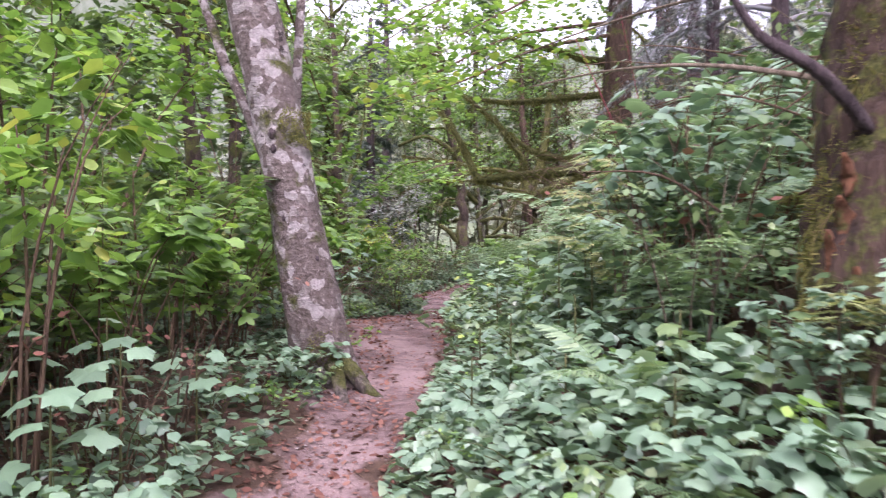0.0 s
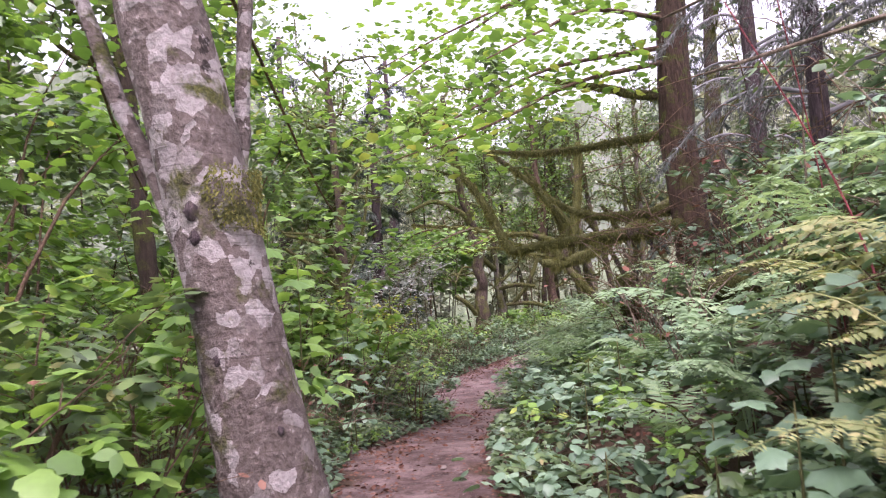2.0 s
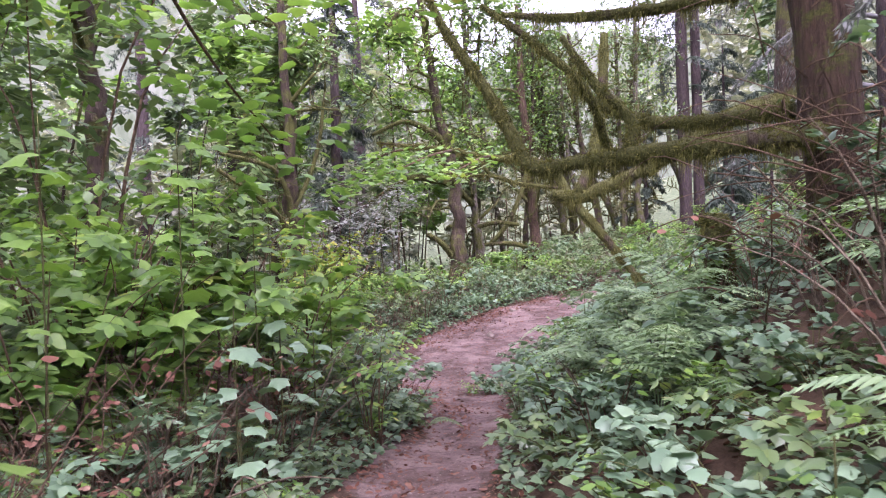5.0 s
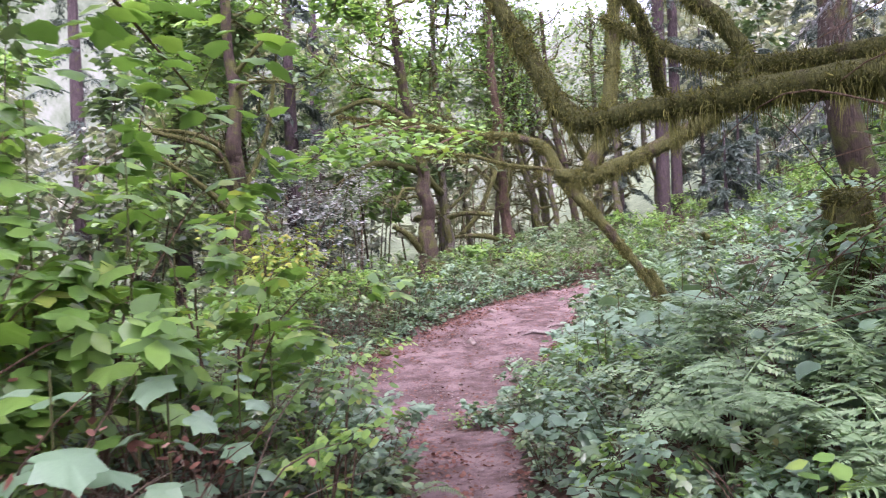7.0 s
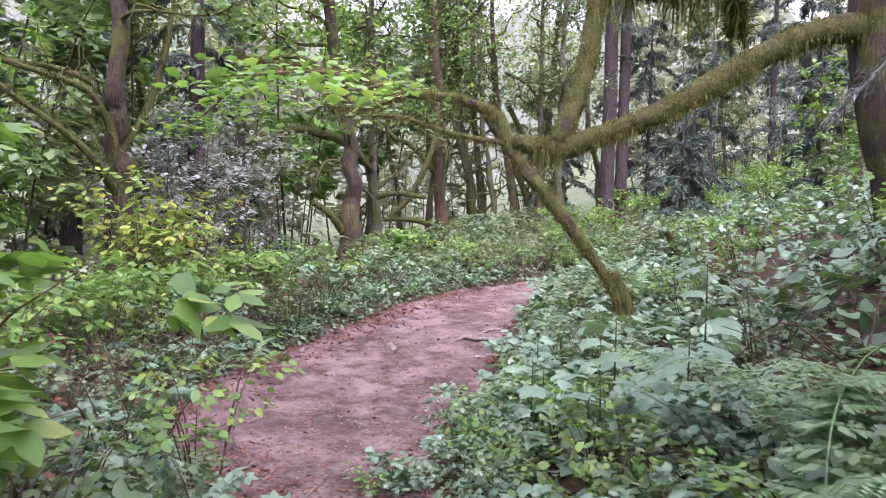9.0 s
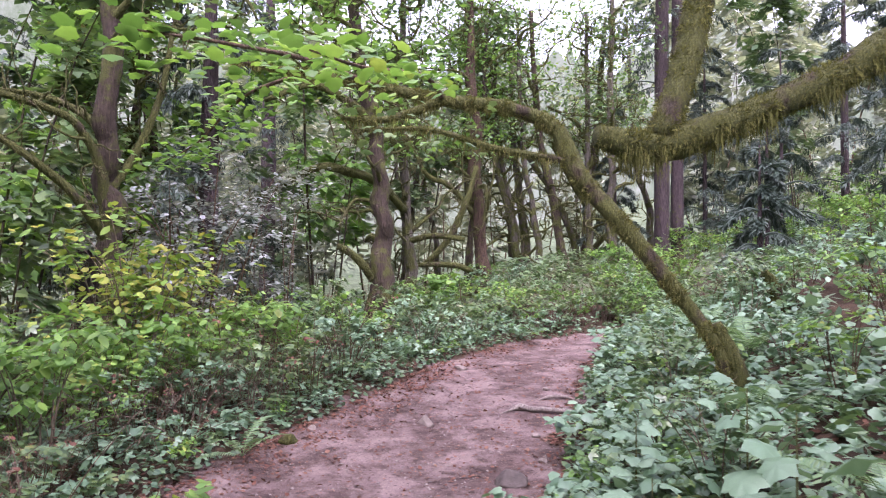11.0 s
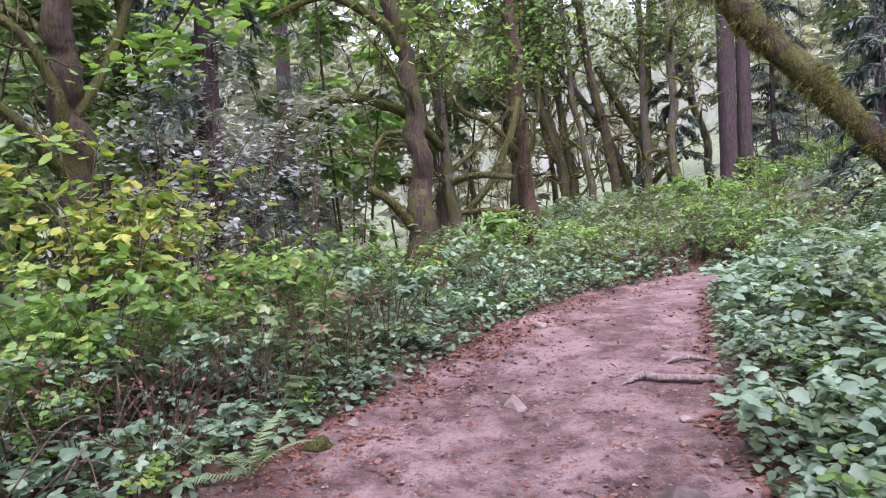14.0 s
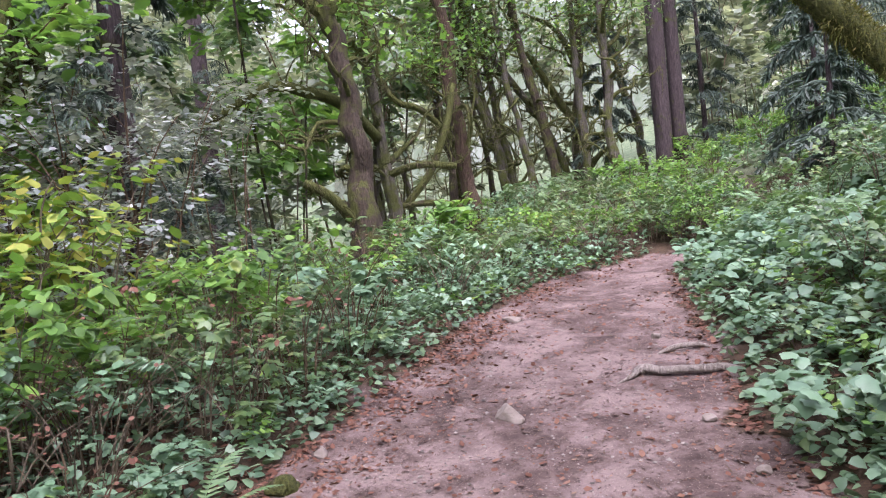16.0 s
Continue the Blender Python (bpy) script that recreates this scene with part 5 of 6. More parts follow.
rock("stone", "pale angular stone lying on the trail", 0.97, 20.87, 0.14, 0.09, 0.08, STONE, 21, 0.34)
rock("rock", "dark flat-topped rock set in the trail", 1.52, 19.05, 0.19, 0.13, 0.13, STONE_DARK, 12, 0.46)
rock("stone", "small pale stone beside the root", 2.72, 22.15, 0.07, 0.05, 0.04, STONE, 3)
rock("stone", "flat pale stone further along the trail", 1.75, 23.4, 0.12, 0.07, 0.05, STONE, 4)
rock("stone", "small stone at the trail's edge", 2.1, 20.3, 0.06, 0.05, 0.035, STONE, 5)
rock("stone", "small stone at the trail's edge", -0.3, 20.7, 0.06, 0.05, 0.04, STONE, 6)
rock("stone", "little stone on the trail", 2.0, 19.6, 0.05, 0.04, 0.03, STONE, 7)
rock("stone", "little stone on the trail", 0.5, 18.4, 0.04, 0.035, 0.025, STONE, 8)
rock("stone", "little stone on the trail", -0.4, 9.0, 0.04, 0.03, 0.025, STONE, 9)
rock("rock", "small moss-covered rock under the shrubs", -0.5, 20.3, 0.12, 0.1, 0.08, BARK_MOSSY, 10, 0.4)

root = new("tree_root", np_mesh("tree_root", *tube([(1.9, 21.2, 0.11, 0.008), (2.05, 21.24, 0.15, 0.018), (2.16, 21.3, 0.175, 0.036), (2.3, 21.2, 0.165, 0.034), (2.55, 21.1, 0.165, 0.031), (2.75, 21.06, 0.15, 0.028), (2.95, 20.98, 0.08, 0.015)], 10, 6, 0.12), BARK_ROOT, True))
tagged(root, "smooth grey root crossing the trail's edge", "root")
root = new("tree_root", np_mesh("tree_root", *tube([(2.5, 21.75, 0.15, 0.01), (2.65, 21.72, 0.21, 0.022), (2.85, 21.65, 0.22, 0.02), (2.98, 21.62, 0.17, 0.01)], 8, 5, 0.12), BARK_ROOT, True))
tagged(root, "thin brown root showing through the earth", "root")

# ---- ferns ----


def frond_mesh(length, width, mat, arch, pairs=26, name="frond"):
    """One arching frond: a rib and paired leaflets."""
    t = np.linspace(0, 1, pairs)
    out = length * (t - 0.12 * t ** 3)
    z = arch * length * (1.15 * t - 1.25 * t ** 2)
    ch = [tube(np.stack([np.zeros(6), np.interp(np.linspace(0, 1, 6), t, out), np.interp(np.linspace(0, 1, 6), t, z), np.linspace(0.006, 0.0015, 6)], 1), 4, 2, 0.0)]
    for s in (-1, 1):
        pos = np.stack([np.zeros(pairs - 3), out[3:], z[3:]], 1)
        tt = t[3:]
        ln = width * np.sin(np.pi * np.clip(0.15 + 0.85 * tt, 0, 1)) ** 0.7 + 0.01
        v, f = PINNA
        ang = -s * (1.25 - 0.25 * tt)
        slope = np.arctan(np.gradient(z, out))[3:]
        vv, ff = leaves(PINNA, pos, ln, ang, slope * 0.4 - 0.15 + rng.normal(0, 0.08, len(tt)), s * 0.15 + rng.normal(0, 0.1, len(tt)))
        ch.append((vv, ff))
    return np_mesh(name, *join(ch), mat)


PINNA = (np.array([(0, 0, 0), (0.1, 0.12, 0.0), (0.07, 0.6, -0.03), (0, 1, -0.1), (-0.07, 0.6, -0.03), (-0.1, 0.12, 0)], float), np.array([(0, 1, 2), (0, 2, 3), (0, 3, 4), (0, 4, 5)]))
FRONDS = [frond_mesh(0.85, 0.11, LEAF_FERN, 0.55), frond_mesh(0.75, 0.1, LEAF_FERN, 0.7), frond_mesh(0.95, 0.12, LEAF_FERN, 0.4)]
FRONDS_PALE = [frond_mesh(0.7, 0.13, LEAF_FERN_PALE, 0.6), frond_mesh(0.6, 0.12, LEAF_FERN_PALE, 0.8)]


def fern(x, y, count, scale, pale=False, label="sword fern with arching green fronds", spin=0.0, lift=0.0, tilt=(0, 0)):
    ob = thing("fern", x, y, float(land(x, y)) + lift, label, "fern", "ferns on the bank")
    ob.rotation_euler = (tilt[0], tilt[1], spin)
    for k in range(count):
        fo = part("frond", (FRONDS_PALE if pale else FRONDS)[k % (2 if pale else 3)], ob)
        fo.rotation_euler = (place.uniform(0.0, 0.6), place.uniform(-0.2, 0.2), 6.283 * k / count + place.uniform(-0.3, 0.3))
        s = scale * place.uniform(0.75, 1.15)
        fo.scale = (s, s, s)
    return ob


def bracken_mesh(mat, reach, rise, name="frond"):
    """A bracken frond: a tall bare stalk, then a broad triangle of pinnae, each cut into small leaflets."""
    rows = np.array([(0, 0, -0.05, 0.006), (0, 0.06 * reach, 0.45 * rise, 0.005), (0, 0.25 * reach, 0.85 * rise, 0.004), (0, 0.62 * reach, rise, 0.003), (0, reach, 0.82 * rise, 0.0012)])
    ch = [tube(rows, 4, 3, 0.0)]
    s = spline(rows, 12)[18:, :3]
    for k, f in enumerate(np.linspace(0, 0.96, 12)):
        at = s[int(f * (len(s) - 1))]
        span = 0.3 * reach * (1 - f) ** 0.8 + 0.03
        for side in (-1, 1):
            a = side * (1.25 - 0.3 * f) + rng.normal(0, 0.06)
            way = np.array([math.sin(a), math.cos(a), -0.22 + rng.normal(0, 0.06)])
            tip = at + way * span
            ch.append(twig(at, (at + tip) / 2 + (0, 0, 0.01), tip, 0.0015))
            m = max(4, int(span / 0.017))
            g = np.linspace(0.08, 1, m)
            pos = at + way * span * g[:, None]
            ln = (0.055 * span / 0.2 + 0.012) * (1.05 - g) ** 0.7
            for e in (-1, 1):
                ch.append(leaves(PINNULE, pos, ln, np.full(m, -a + e * 1.15), rng.normal(-0.15, 0.15, m), rng.normal(0, 0.15, m)))
    return np_mesh(name, *join(ch), mat)


PINNULE = (np.array([(0, 0, 0), (0.25, 0.35, 0.0), (0, 1, -0.06), (-0.25, 0.35, 0.0)], float), np.array([(0, 1, 2), (0, 2, 3)]))
BRACKEN = {False: [bracken_mesh(LEAF_BRACKEN, 0.95, 0.75), bracken_mesh(LEAF_BRACKEN, 0.85, 0.9)], True: [bracken_mesh(LEAF_FERN_PALE, 0.9, 0.95), bracken_mesh(LEAF_FERN_PALE, 0.95, 0.8)]}


def bracken(x, y, count, scale, pale=False, label="soft pale-green bracken on the bank"):
    ob = thing("bracken", x, y, float(land(x, y)), label, "fern", "bracken on the bank")
    for k in range(count):
        fo = part("frond", BRACKEN[pale][k % 2], ob)
        fo.rotation_euler = (place.uniform(-0.2, 0.25), place.uniform(-0.2, 0.2), 6.283 * k / count + place.uniform(-0.5, 0.5))
        s = scale * place.uniform(0.75, 1.1)
        fo.scale = (s, s, s)
    return ob


for x, y, n, s in FERN_SPOTS:
    fern(x, y, n, s, spin=place.uniform(0, 6), lift=0.06)
for x, y, n, s in [(0.9, 5.4, 6, 0.7), (2.2, 4.4, 6, 1.0)]:
    fern(x, y, n, s, True, "fern fading to pale yellow-green", place.uniform(0, 6))
# bracken, finely cut and flat-topped
for x, y, n, s in BRACKEN_SPOTS:
    bracken(x, y, n - 2, s * 0.85)
for x, y, n, s, pale in [(1.55, 5.25, 5, 1.0, True), (1.5, 4.5, 5, 1.1, False), (1.15, 5.9, 5, 1.0, False), (1.7, 6.0, 5, 1.15, False), (1.05, 4.3, 4, 0.85, True), (1.9, 5.1, 5, 1.2, False), (1.45, 3.7, 4, 1.0, False), (1.1, 2.95, 4, 0.75, False), (1.2, 2.15, 3, 0.6, True), (1.0, 3.5, 4, 0.8, False)]:
    bracken(x, y, n, s, pale, "tall bracken fading to yellow on the bank" if pale else "tall green bracken among dead twigs")
fern(-0.38, 13.35, 5, 0.5, False, "small upright fern at the trail's edge", 0.3)
fern(-0.5, 13.6, 5, 0.45, False, "small upright fern at the trail's edge", 1.3)

# ---- broad-leaved thimbleberry with single leaves ----
BIG_LEAF = [np_mesh("leaf", *leaves(LOBED, np.zeros((1, 3)), np.ones(1), np.zeros(1), np.zeros(1), np.zeros(1)), mt) for mt in (LEAF_BRIGHT, LEAF_COOL, LEAF_MID)]


def thimbleberry(x, y, height, n, size, tone, label, lean=(0, 0)):
    """Upright stems with single broad lobed leaves held flat."""
    z = float(land(x, y))
    ob = thing("thimbleberry_plant", x, y, z, label, "plant", "broad-leaved plants")
    rows = [(0, 0, -0.05, 0.007), (lean[0] * 0.3, lean[1] * 0.3, height * 0.5, 0.006), (lean[0], lean[1], height, 0.003)]
    part("stem", np_mesh("stem", *tube(rows, 5, 4, 0.05), STEM_GREEN), ob)
    s = spline(rows, 10)
    for k in range(n):
        f = 0.35 + 0.65 * (k + 0.5) / n
        p = s[int(f * (len(s) - 1)), :3]
        az = k * 2.4 + place.uniform(-0.4, 0.4)
        arm = place.uniform(0.08, 0.2) * (1.4 - f)
        e = p + np.array([-math.sin(az) * arm, math.cos(az) * arm, arm * 0.35])
        lf = part("leaf", BIG_LEAF[tone], ob)
        lf.location = e
        lf.rotation_euler = (place.uniform(-0.6, 0.05), place.uniform(-0.3, 0.3), az)
        sc = size * place.uniform(0.65, 1.15)
        lf.scale = (sc, sc, sc)
        part("leafstalk", np_mesh("leafstalk", *twig(p, (p + e) / 2 + (0, 0, 0.01), e, 0.003), STEM_GREEN), ob)
    return ob


BROAD = "broad-leaved thimbleberry with pale green lobed leaves"
for x, y, h, n, sz, tn in [(-1.35, 6.9, 2.1, 16, 0.18, 0), (-1.6, 6.7, 2.3, 16, 0.18, 0), (-1.3, 7.5, 1.8, 14, 0.17, 0), (-1.75, 7.6, 2.5, 16, 0.18, 0), (-1.45, 3.2, 0.7, 8, 0.16, 1), (-1.7, 3.6, 0.8, 9, 0.16, 1), (-1.35, 3.9, 0.55, 8, 0.14, 1), (-2, 3.3, 0.9, 9, 0.17, 1), (-1.6, 2.9, 0.6, 8, 0.15, 1),
                           (-2.2, 4.6, 1.7, 11, 0.15, 0), (-2.5, 4, 1.9, 11, 0.15, 0), (-2, 5.2, 1.5, 10, 0.14, 0), (-1.5, 10.6, 1.2, 10, 0.17, 1), (-1.35, 11.2, 1.15, 10, 0.17, 1), (-1.6, 11.6, 2, 14, 0.18, 0), (-1.25, 12, 1, 9, 0.16, 1), (-1.9, 10.9, 2.4, 16, 0.18, 0), (-1.2, 12.7, 1.3, 10, 0.14, 0), (-2.1, 11.8, 2.5, 16, 0.18, 0), (-2.4, 10.2, 2.4, 16, 0.17, 0), (-1.7, 12.6, 2.2, 14, 0.16, 0), (-1.3, 9.9, 0.7, 8, 0.15, 1),
                           (0.5, 2.9, 0.4, 8, 0.0864, 1), (0.9, 2.7, 0.45, 8, 0.0936, 2), (1.2, 3.2, 0.5, 9, 0.0936, 1), (0.75, 2.3, 0.35, 8, 0.0864, 1), (1.1, 2.4, 0.4, 8, 0.0864, 2), (1.4, 2.8, 0.5, 8, 0.0936, 1), (0.15, 3.7, 0.42, 8, 0.0936, 1), (0.4, 4.2, 0.5, 9, 0.0936, 2), (0.25, 4.8, 0.45, 8, 0.0864, 1), (0.65, 3.5, 0.5, 9, 0.0936, 1), (0.75, 5.3, 0.6, 9, 0.0936, 2), (0.45, 5.9, 0.5, 8, 0.0864, 2), (0.9, 4.3, 0.7, 9, 0.101, 2), (0.55, 6.9, 0.6, 8, 0.0936, 1), (0.9, 7.5, 0.6, 9, 0.0936, 2), (0.85, 8.4, 0.5, 8, 0.0936, 2),
                           (0.75, 4.6, 0.75, 9, 0.14, 1), (0.95, 4.75, 0.9, 9, 0.14, 1), (1.2, 13.9, 0.75, 8, 0.17, 1), (1.45, 14.3, 0.9, 9, 0.17, 1), (1.6, 13.8, 0.8, 9, 0.18, 1), (1.25, 14.9, 0.7, 8, 0.16, 1), (1.75, 15.2, 0.9, 9, 0.16, 1), (2.1, 14.5, 1, 9, 0.17, 1), (1.5, 15.9, 0.7, 8, 0.17, 1), (2.2, 16.3, 0.8, 9, 0.18, 1), (2, 17.3, 0.6, 8, 0.16, 1), (2.6, 17.6, 0.7, 8, 0.16, 1), (2.7, 18.6, 0.6, 8, 0.15, 1), (3, 19.6, 0.5, 8, 0.15, 1), (2.45, 18, 0.45, 8, 0.15, 1)]:
    thimbleberry(x, y, h, n, sz, tn, BROAD)

# the leafy clump that narrows the trail, and its neighbours
for x, y, s in [(0.25, 15.75, 0.6), (0.45, 15.8, 0.7), (0.6, 15.9, 0.8), (0.4, 15.6, 0.55)]:
    low_herb.put(x, y, s)

# ---- dead wood on the bank ----


def log_thing(name, label, rows, mat, moss_n=0, hang=0):
    x, y, z = rows[0][:3]
    ob = thing(name, x, y, z, label, "dead wood")
    loc = np.array(rows, float) - np.array([x, y, z, 0])
    part("wood", np_mesh("wood", *tube(loc, 12, 6, 0.12), mat, True), ob)
    if moss_n:
        ch = [tuft(loc, moss_n, 0.028, width=0.0045, top_only=True)]
        if hang:
            ch.append(tuft(loc, hang, 0.09, droop=1.0, width=0.003))
        part("moss", np_mesh("moss", *join(ch), MOSS), ob, "olive moss on the upper side")
    return ob


def on_bank(x, y, r):
    return float(land(x, y)) + r


log_thing("fallen_log", "fallen log under a thick mat of moss", [(1.9, 9.7, on_bank(1.9, 9.7, 0.3), 0.09), (2.28, 9.2, on_bank(2.28, 9.2, 0.3), 0.11), (2.7, 8.7, on_bank(2.7, 8.7, 0.22), 0.12), (3.6, 7.8, on_bank(3.6, 7.8, 0.08), 0.13)], BARK_MOSSY, 5000, 900)
log_thing("mossy_pole", "long thin dead pole with moss", [(1.5, 8.7, on_bank(1.5, 8.7, 0.3), 0.02), (1.9, 8.4, on_bank(1.9, 8.4, 0.2), 0.035), (2.6, 8.0, on_bank(2.6, 8.0, 0.05), 0.045)], BARK_MOSSY, 900)
log_thing("tree_stump", "rotten stump under a cap of shaggy moss", [(2.2, 12.3, on_bank(2.15, 12.3, -0.1), 0.15), (2.17, 12.3, on_bank(2.15, 12.3, 0.45), 0.12), (2.15, 12.3, on_bank(2.15, 12.3, 0.75), 0.13), (2.13, 12.3, on_bank(2.15, 12.3, 0.9), 0.11), (2.12, 12.3, on_bank(2.15, 12.3, 0.95), 0.05)], BARK_MOSSY, 6000, 2500)
for x, y, s in [(1.95, 12.0, 1.3), (2.3, 12.0, 1.4), (1.8, 12.3, 1.2)]:
    bramble.put(x, y, s * 0.55)
log_thing("tree_stump", "leaning mossy snag beside the thin maple", [(4.0, 19.34, on_bank(4.0, 19.34, -0.1), 0.11), (3.85, 19.34, on_bank(4, 19.34, 0.35), 0.09), (3.68, 19.4, on_bank(4, 19.34, 0.75), 0.06)], BARK_MOSSY, 1500, 200)
log_thing("tree_stump", "short mossy stub on the bank", [(6.0, 22.0, on_bank(6.0, 22.0, -0.1), 0.12), (5.95, 22.0, on_bank(6, 22, 0.4), 0.1), (5.8, 22.0, on_bank(6, 22, 0.65), 0.05)], BARK_MOSSY, 1200)
old = log_thing("rotten_trunk", "old dark rotting trunk with moss and rusty broken wood", [(1.50, 2.45, on_bank(1.36, 2.45, -0.35), 0.34), (1.47, 2.42, on_bank(1.36, 2.45, 0.05), 0.27), (1.48, 2.45, on_bank(1.36, 2.45, 0.5), 0.22), (1.56, 2.5, on_bank(1.36, 2.45, 1.0), 0.21), (1.64, 2.55, on_bank(1.36, 2.45, 1.5), 0.20), (1.76, 2.6, on_bank(1.36, 2.45, 2.3), 0.17), (1.84, 2.65, on_bank(1.36, 2.45, 3.0), 0.12)], ROTTEN, 16000, 9000)
for px, py, pz, ln, rr in [(-0.2, -0.13, 0.95, 0.16, 0.025), (-0.22, -0.1, 0.82, 0.2, 0.03), (-0.18, -0.12, 1.1, 0.14, 0.022), (-0.16, -0.16, 0.7, 0.2, 0.03), (0.02, -0.2, 1.3, 0.3, 0.03), (-0.1, -0.2, 0.55, 0.25, 0.035), (0.1, -0.18, 0.9, 0.34, 0.035), (-0.05, -0.2, 1.05, 0.3, 0.03)]:
    part("wood_flake", np_mesh("wood_flake", *tube([(px, py, pz - ln / 2, rr * 0.3), (px + 0.02, py + 0.02, pz, rr), (px - 0.02, py - 0.02, pz + ln / 2, rr * 0.25)], 7, 4, 0.4), RUSTY, True), old, "rusty orange broken wood")
for a0, ln in [(-2.7, 0.75), (-2.1, 0.6), (-1.5, 0.7), (2.9, 0.5)]:
    ex, ey = 1.36 + math.cos(a0) * ln, 2.45 + math.sin(a0) * ln
    ez = float(land(ex, ey)) - old.location.z
    part("root", np_mesh("root", *tube([(-0.05, -0.02, 0.75, 0.1), (math.cos(a0) * ln * 0.5, math.sin(a0) * ln * 0.5, ez + 0.28, 0.07), (math.cos(a0) * ln * 0.85, math.sin(a0) * ln * 0.85, ez + 0.05, 0.05), (math.cos(a0) * ln, math.sin(a0) * ln, ez - 0.08, 0.03)], 9, 6, 0.15), ROTTEN, True), old)
log_thing("dead_branch", "dark dead branch slanting down from the old trunk", [(1.5, 2.4, 1.7, 0.026), (1.22, 2.28, 1.93, 0.021), (1.02, 2.3, 2.07, 0.016), (0.9, 2.33, 2.26, 0.01), (0.75, 2.4, 2.36, 0.004)], BARK_FIR)
log_thing("dead_branch", "thin grey dead branch over the bank", [(1.5, 2.5, 1.95, 0.012), (1.2, 3.2, 2.2, 0.01), (0.9, 3.9, 2.35, 0.007), (0.55, 4.5, 2.4, 0.004)], TWIG_PALE)
log_thing("dead_branch", "thin grey dead branch over the bank", [(1.55, 2.55, 2.3, 0.011), (1.35, 3.4, 2.6, 0.009), (0.95, 4.2, 2.7, 0.006), (0.5, 4.7, 2.65, 0.004)], TWIG_PALE)
log_thing("fallen_log", "fallen mossy log on the lower slope", [(-3.3, 22.8, on_bank(-3.3, 22.8, 0.5), 0.08), (-3.9, 22.8, on_bank(-3.3, 22.8, 0.52), 0.09), (-5.0, 22.7, on_bank(-3.3, 22.8, 0.42), 0.1)], BARK_MOSSY, 1500)
for x, y, h, lx, ly in [(1.5, 5.2, 1.9, -0.5, 0.2), (1.9, 6.4, 2.0, -0.4, -0.4)]:
    gz = float(land(x, y))
    tagged(new("bramble_cane", np_mesh("bramble_cane", *tube([(x, y, gz - 0.05, 0.006), (x + lx * 0.3, y + ly * 0.3, gz + h * 0.5, 0.005), (x + lx, y + ly, gz + h, 0.003)], 6, 6, 0.05), CANE_RED)), "arching reddish bramble cane", "cane")


def tangle(x, y, n, reach, label, mat, high=1.0):
    """Loose arching dead twigs; each is a part."""
    z = float(land(x, y))
    ob = thing("twig_tangle", x, y, z, label, "dead wood", "tangles of dead twigs")
    for k in range(n):
        a = place.uniform(0, 6.283)
        b = np.array([place.uniform(-0.4, 0.4), place.uniform(-0.4, 0.4), place.uniform(0, high)])
        e = b + np.array([math.cos(a), math.sin(a), place.uniform(-0.5, 0.6)]) * reach * place.uniform(0.5, 1.1)
        e[2] = max(e[2], 0.05 + float(land(x + e[0], y + e[1])) - z)
        m = (b + e) / 2 + np.array([0, 0, place.uniform(0.02, 0.25)])
        part("twig", np_mesh("twig", *tube([(*b, 0.006), (*m, 0.0045), (*e, 0.0015)], 4, 4, 0.0), mat), ob)


for x, y, s in [(1.05, 3.0, 0.65), (1.3, 3.3, 0.85), (1.15, 2.0, 0.45), (1.0, 3.9, 0.6)]:
    bank_shrub.put(x, y, s)
for x, y in [(1.9, 4.1), (2.3, 5.6), (2.5, 7.4), (1.9, 10.6), (2.7, 11.2), (2.4, 13.1), (1.5, 3.0)]:
    tangle(x, y, 16, 1.0, "tangle of dead brown twigs on the bank", TWIG, 1.1)
for x, y in [(1.9, 9.6), (2.4, 10.2), (2.9, 9.0), (2.0, 10.9), (3.0, 8.2), (2.2, 6.6)]:
    tangle(x, y, 20, 1.05, "high tangle of bare brown twigs below the maple", TWIG, 1.9)
for x, y in [(-1.9, 12.8), (-1.5, 9.2), (-1.9, 15.0), (-1.8, 17.2), (-1.9, 19.2), (-1.4, 21.0)]:
    tangle(x, y, 14, 0.7, "dry pale stalks among the shrubs", TWIG_PALE, 0.5)

# ---- leafy boughs that reach into view from above ----


def bough(owner, rows, n, size, mat, shape=LOBED_LOW, spread=0.28, label=""):
    """A thin branch with flat leafy sprays; a part of the tree that it grows from."""
    org = np.array([*owner.location, 0.0])
    loc = np.array(rows, float) - org
    br = part("bough", np_mesh("bough", *tube(loc, 6, 6, 0.05), TWIG, True), owner)
    s = spline(loc, 12)
    at = s[rng.integers(len(s) // 6, len(s), n), :3]
    pos = at + np.clip(rng.normal(0, 1, (n, 3)), -1.8, 1.8) * np.array([spread, spread, spread * 0.4])
    part("foliage", np_mesh("foliage", *leaves(shape, pos, size * rng.uniform(0.6, 1.2, n), tilt=rng.normal(-0.2, 0.25, n), roll=rng.normal(0, 0.25, n)), mat), br, label or "flat sprays of green lobed leaves")


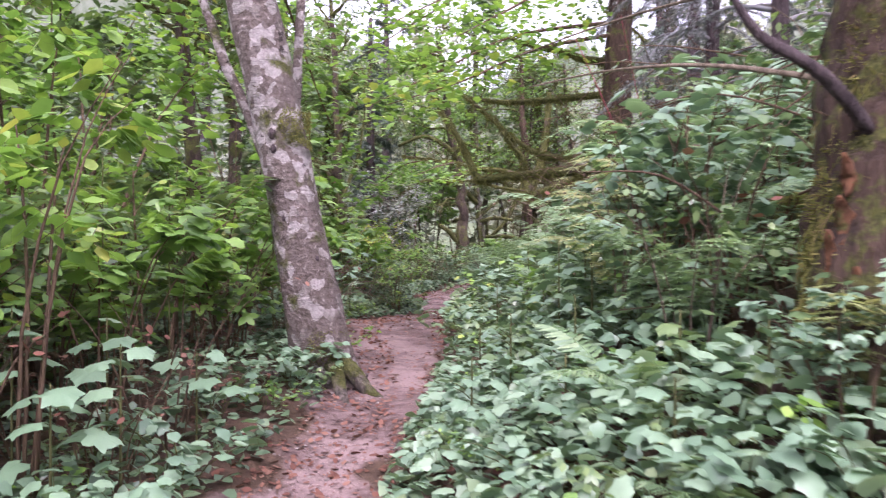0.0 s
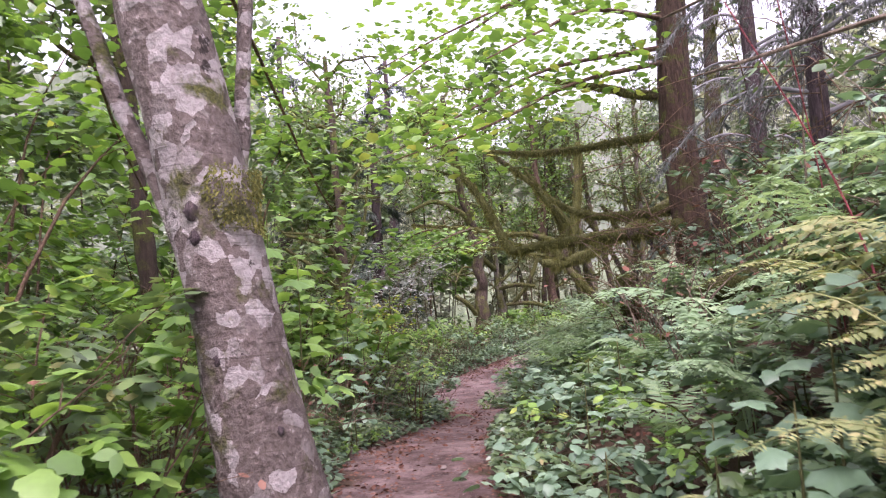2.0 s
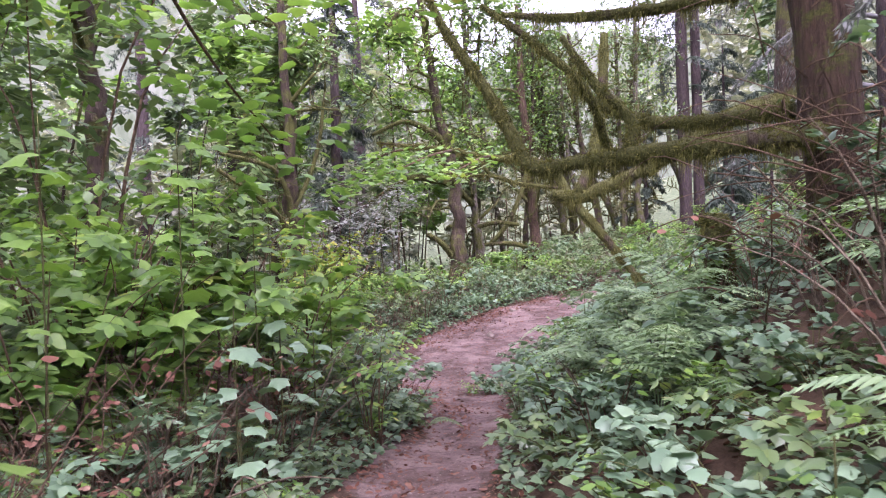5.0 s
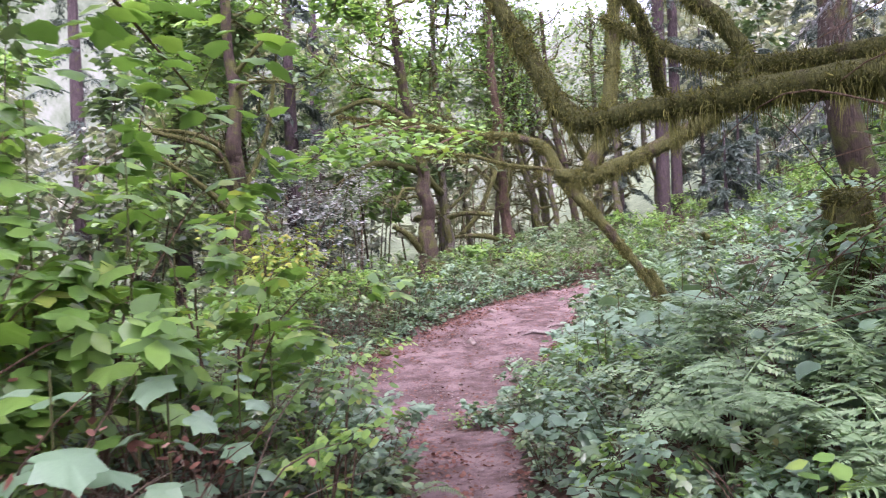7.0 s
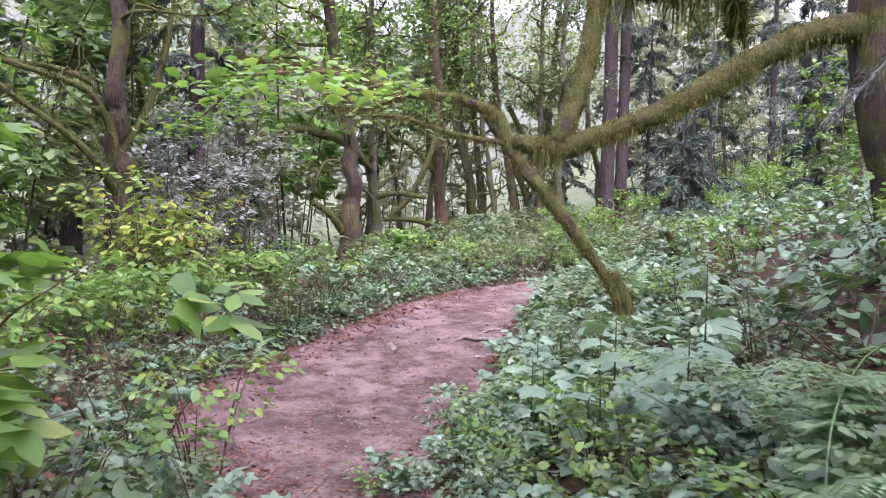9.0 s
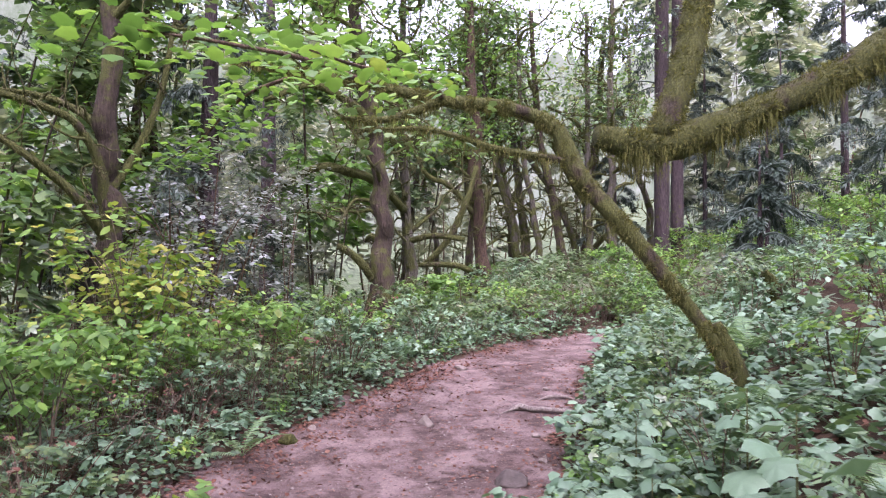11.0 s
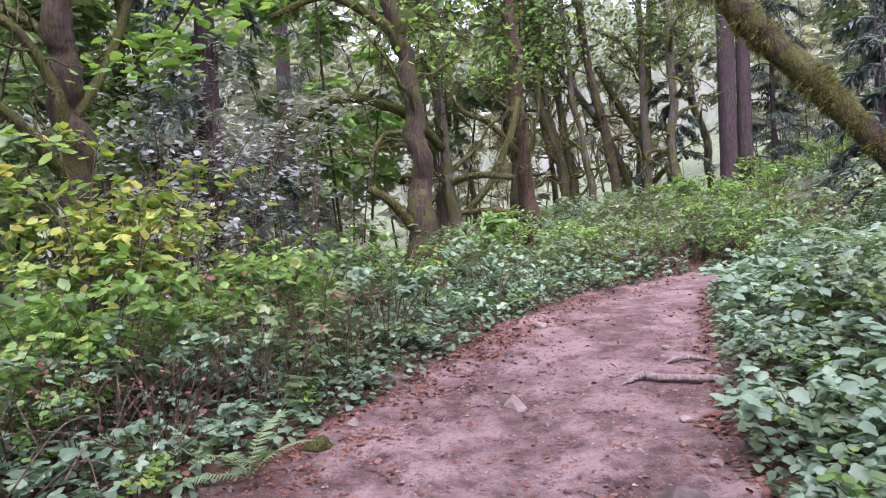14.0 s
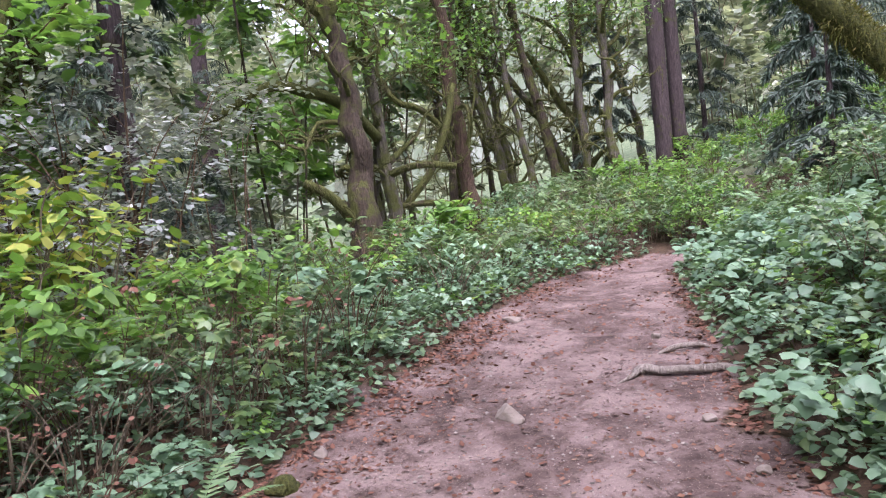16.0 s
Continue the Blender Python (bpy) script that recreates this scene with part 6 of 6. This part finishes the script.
named = {o.name: o for o in scene.objects}
big = named["mossy_maple"]
bough(big, [(2.9, 12.0, 5.0, 0.04), (1.4, 10.8, 4.4, 0.025), (0.3, 9.8, 3.7, 0.015), (-0.7, 9.0, 3.2, 0.006)], 420, 0.11, LEAF_BRIGHT, spread=0.4)
bough(big, [(2.9, 12.0, 5.2, 0.04), (1.2, 11.4, 4.8, 0.025), (0.0, 10.8, 4.1, 0.015), (-1.1, 10.2, 3.4, 0.006)], 420, 0.11, LEAF_BRIGHT, spread=0.4)
bough(big, [(2.9, 12.0, 5.6, 0.04), (1.6, 10.6, 5.2, 0.025), (0.8, 9.4, 4.5, 0.015), (0.2, 8.4, 3.9, 0.006)], 240, 0.11, LEAF_BRIGHT, spread=0.4)
bough(big, [(2.95, 12.0, 6.2, 0.04), (1.5, 11.6, 6.0, 0.025), (0.2, 11.2, 5.4, 0.015), (-1.0, 10.8, 4.7, 0.006)], 420, 0.11, LEAF_BRIGHT, spread=0.5)
bough(big, [(2.95, 12.0, 6.6, 0.04), (1.3, 12.6, 6.4, 0.025), (-0.2, 13.0, 5.7, 0.015), (-1.6, 13.2, 4.9, 0.006)], 420, 0.11, LEAF_BRIGHT, spread=0.5)
bough(lean_tree, [(0.29, 20.5, 3.86, 0.03), (-0.2, 18.5, 3.5, 0.02), (-0.6, 17.0, 3.15, 0.012), (-0.9, 16.2, 2.95, 0.005)], 170, 0.1, LEAF_BRIGHT, spread=0.22)
bough(lean_tree, [(1.06, 20.3, 3.7, 0.03), (0.7, 18.6, 3.45, 0.02), (0.2, 17.2, 3.1, 0.012), (-0.1, 16.4, 2.95, 0.005)], 130, 0.1, LEAF_BRIGHT, spread=0.2)
bough(lean_tree, [(-0.42, 20.5, 3.95, 0.025), (-1.2, 21.5, 3.9, 0.02), (-1.9, 22.4, 3.5, 0.012), (-2.5, 23.0, 3.3, 0.005)], 260, 0.12, LEAF_BRIGHT, spread=0.3)
bough(alder, [(-2.0, 5.9, 5.2, 0.03), (-1.9, 8.5, 4.4, 0.02), (-1.7, 10.6, 3.3, 0.012), (-1.4, 12.0, 2.7, 0.005)], 320, 0.12, LEAF_BRIGHT, spread=0.3)
bough(alder, [(-1.9, 5.85, 4.8, 0.03), (-2.6, 7.0, 4.2, 0.02), (-3.0, 8.4, 3.5, 0.012), (-3.2, 9.6, 3.0, 0.005)], 320, 0.12, LEAF_BRIGHT, spread=0.4)
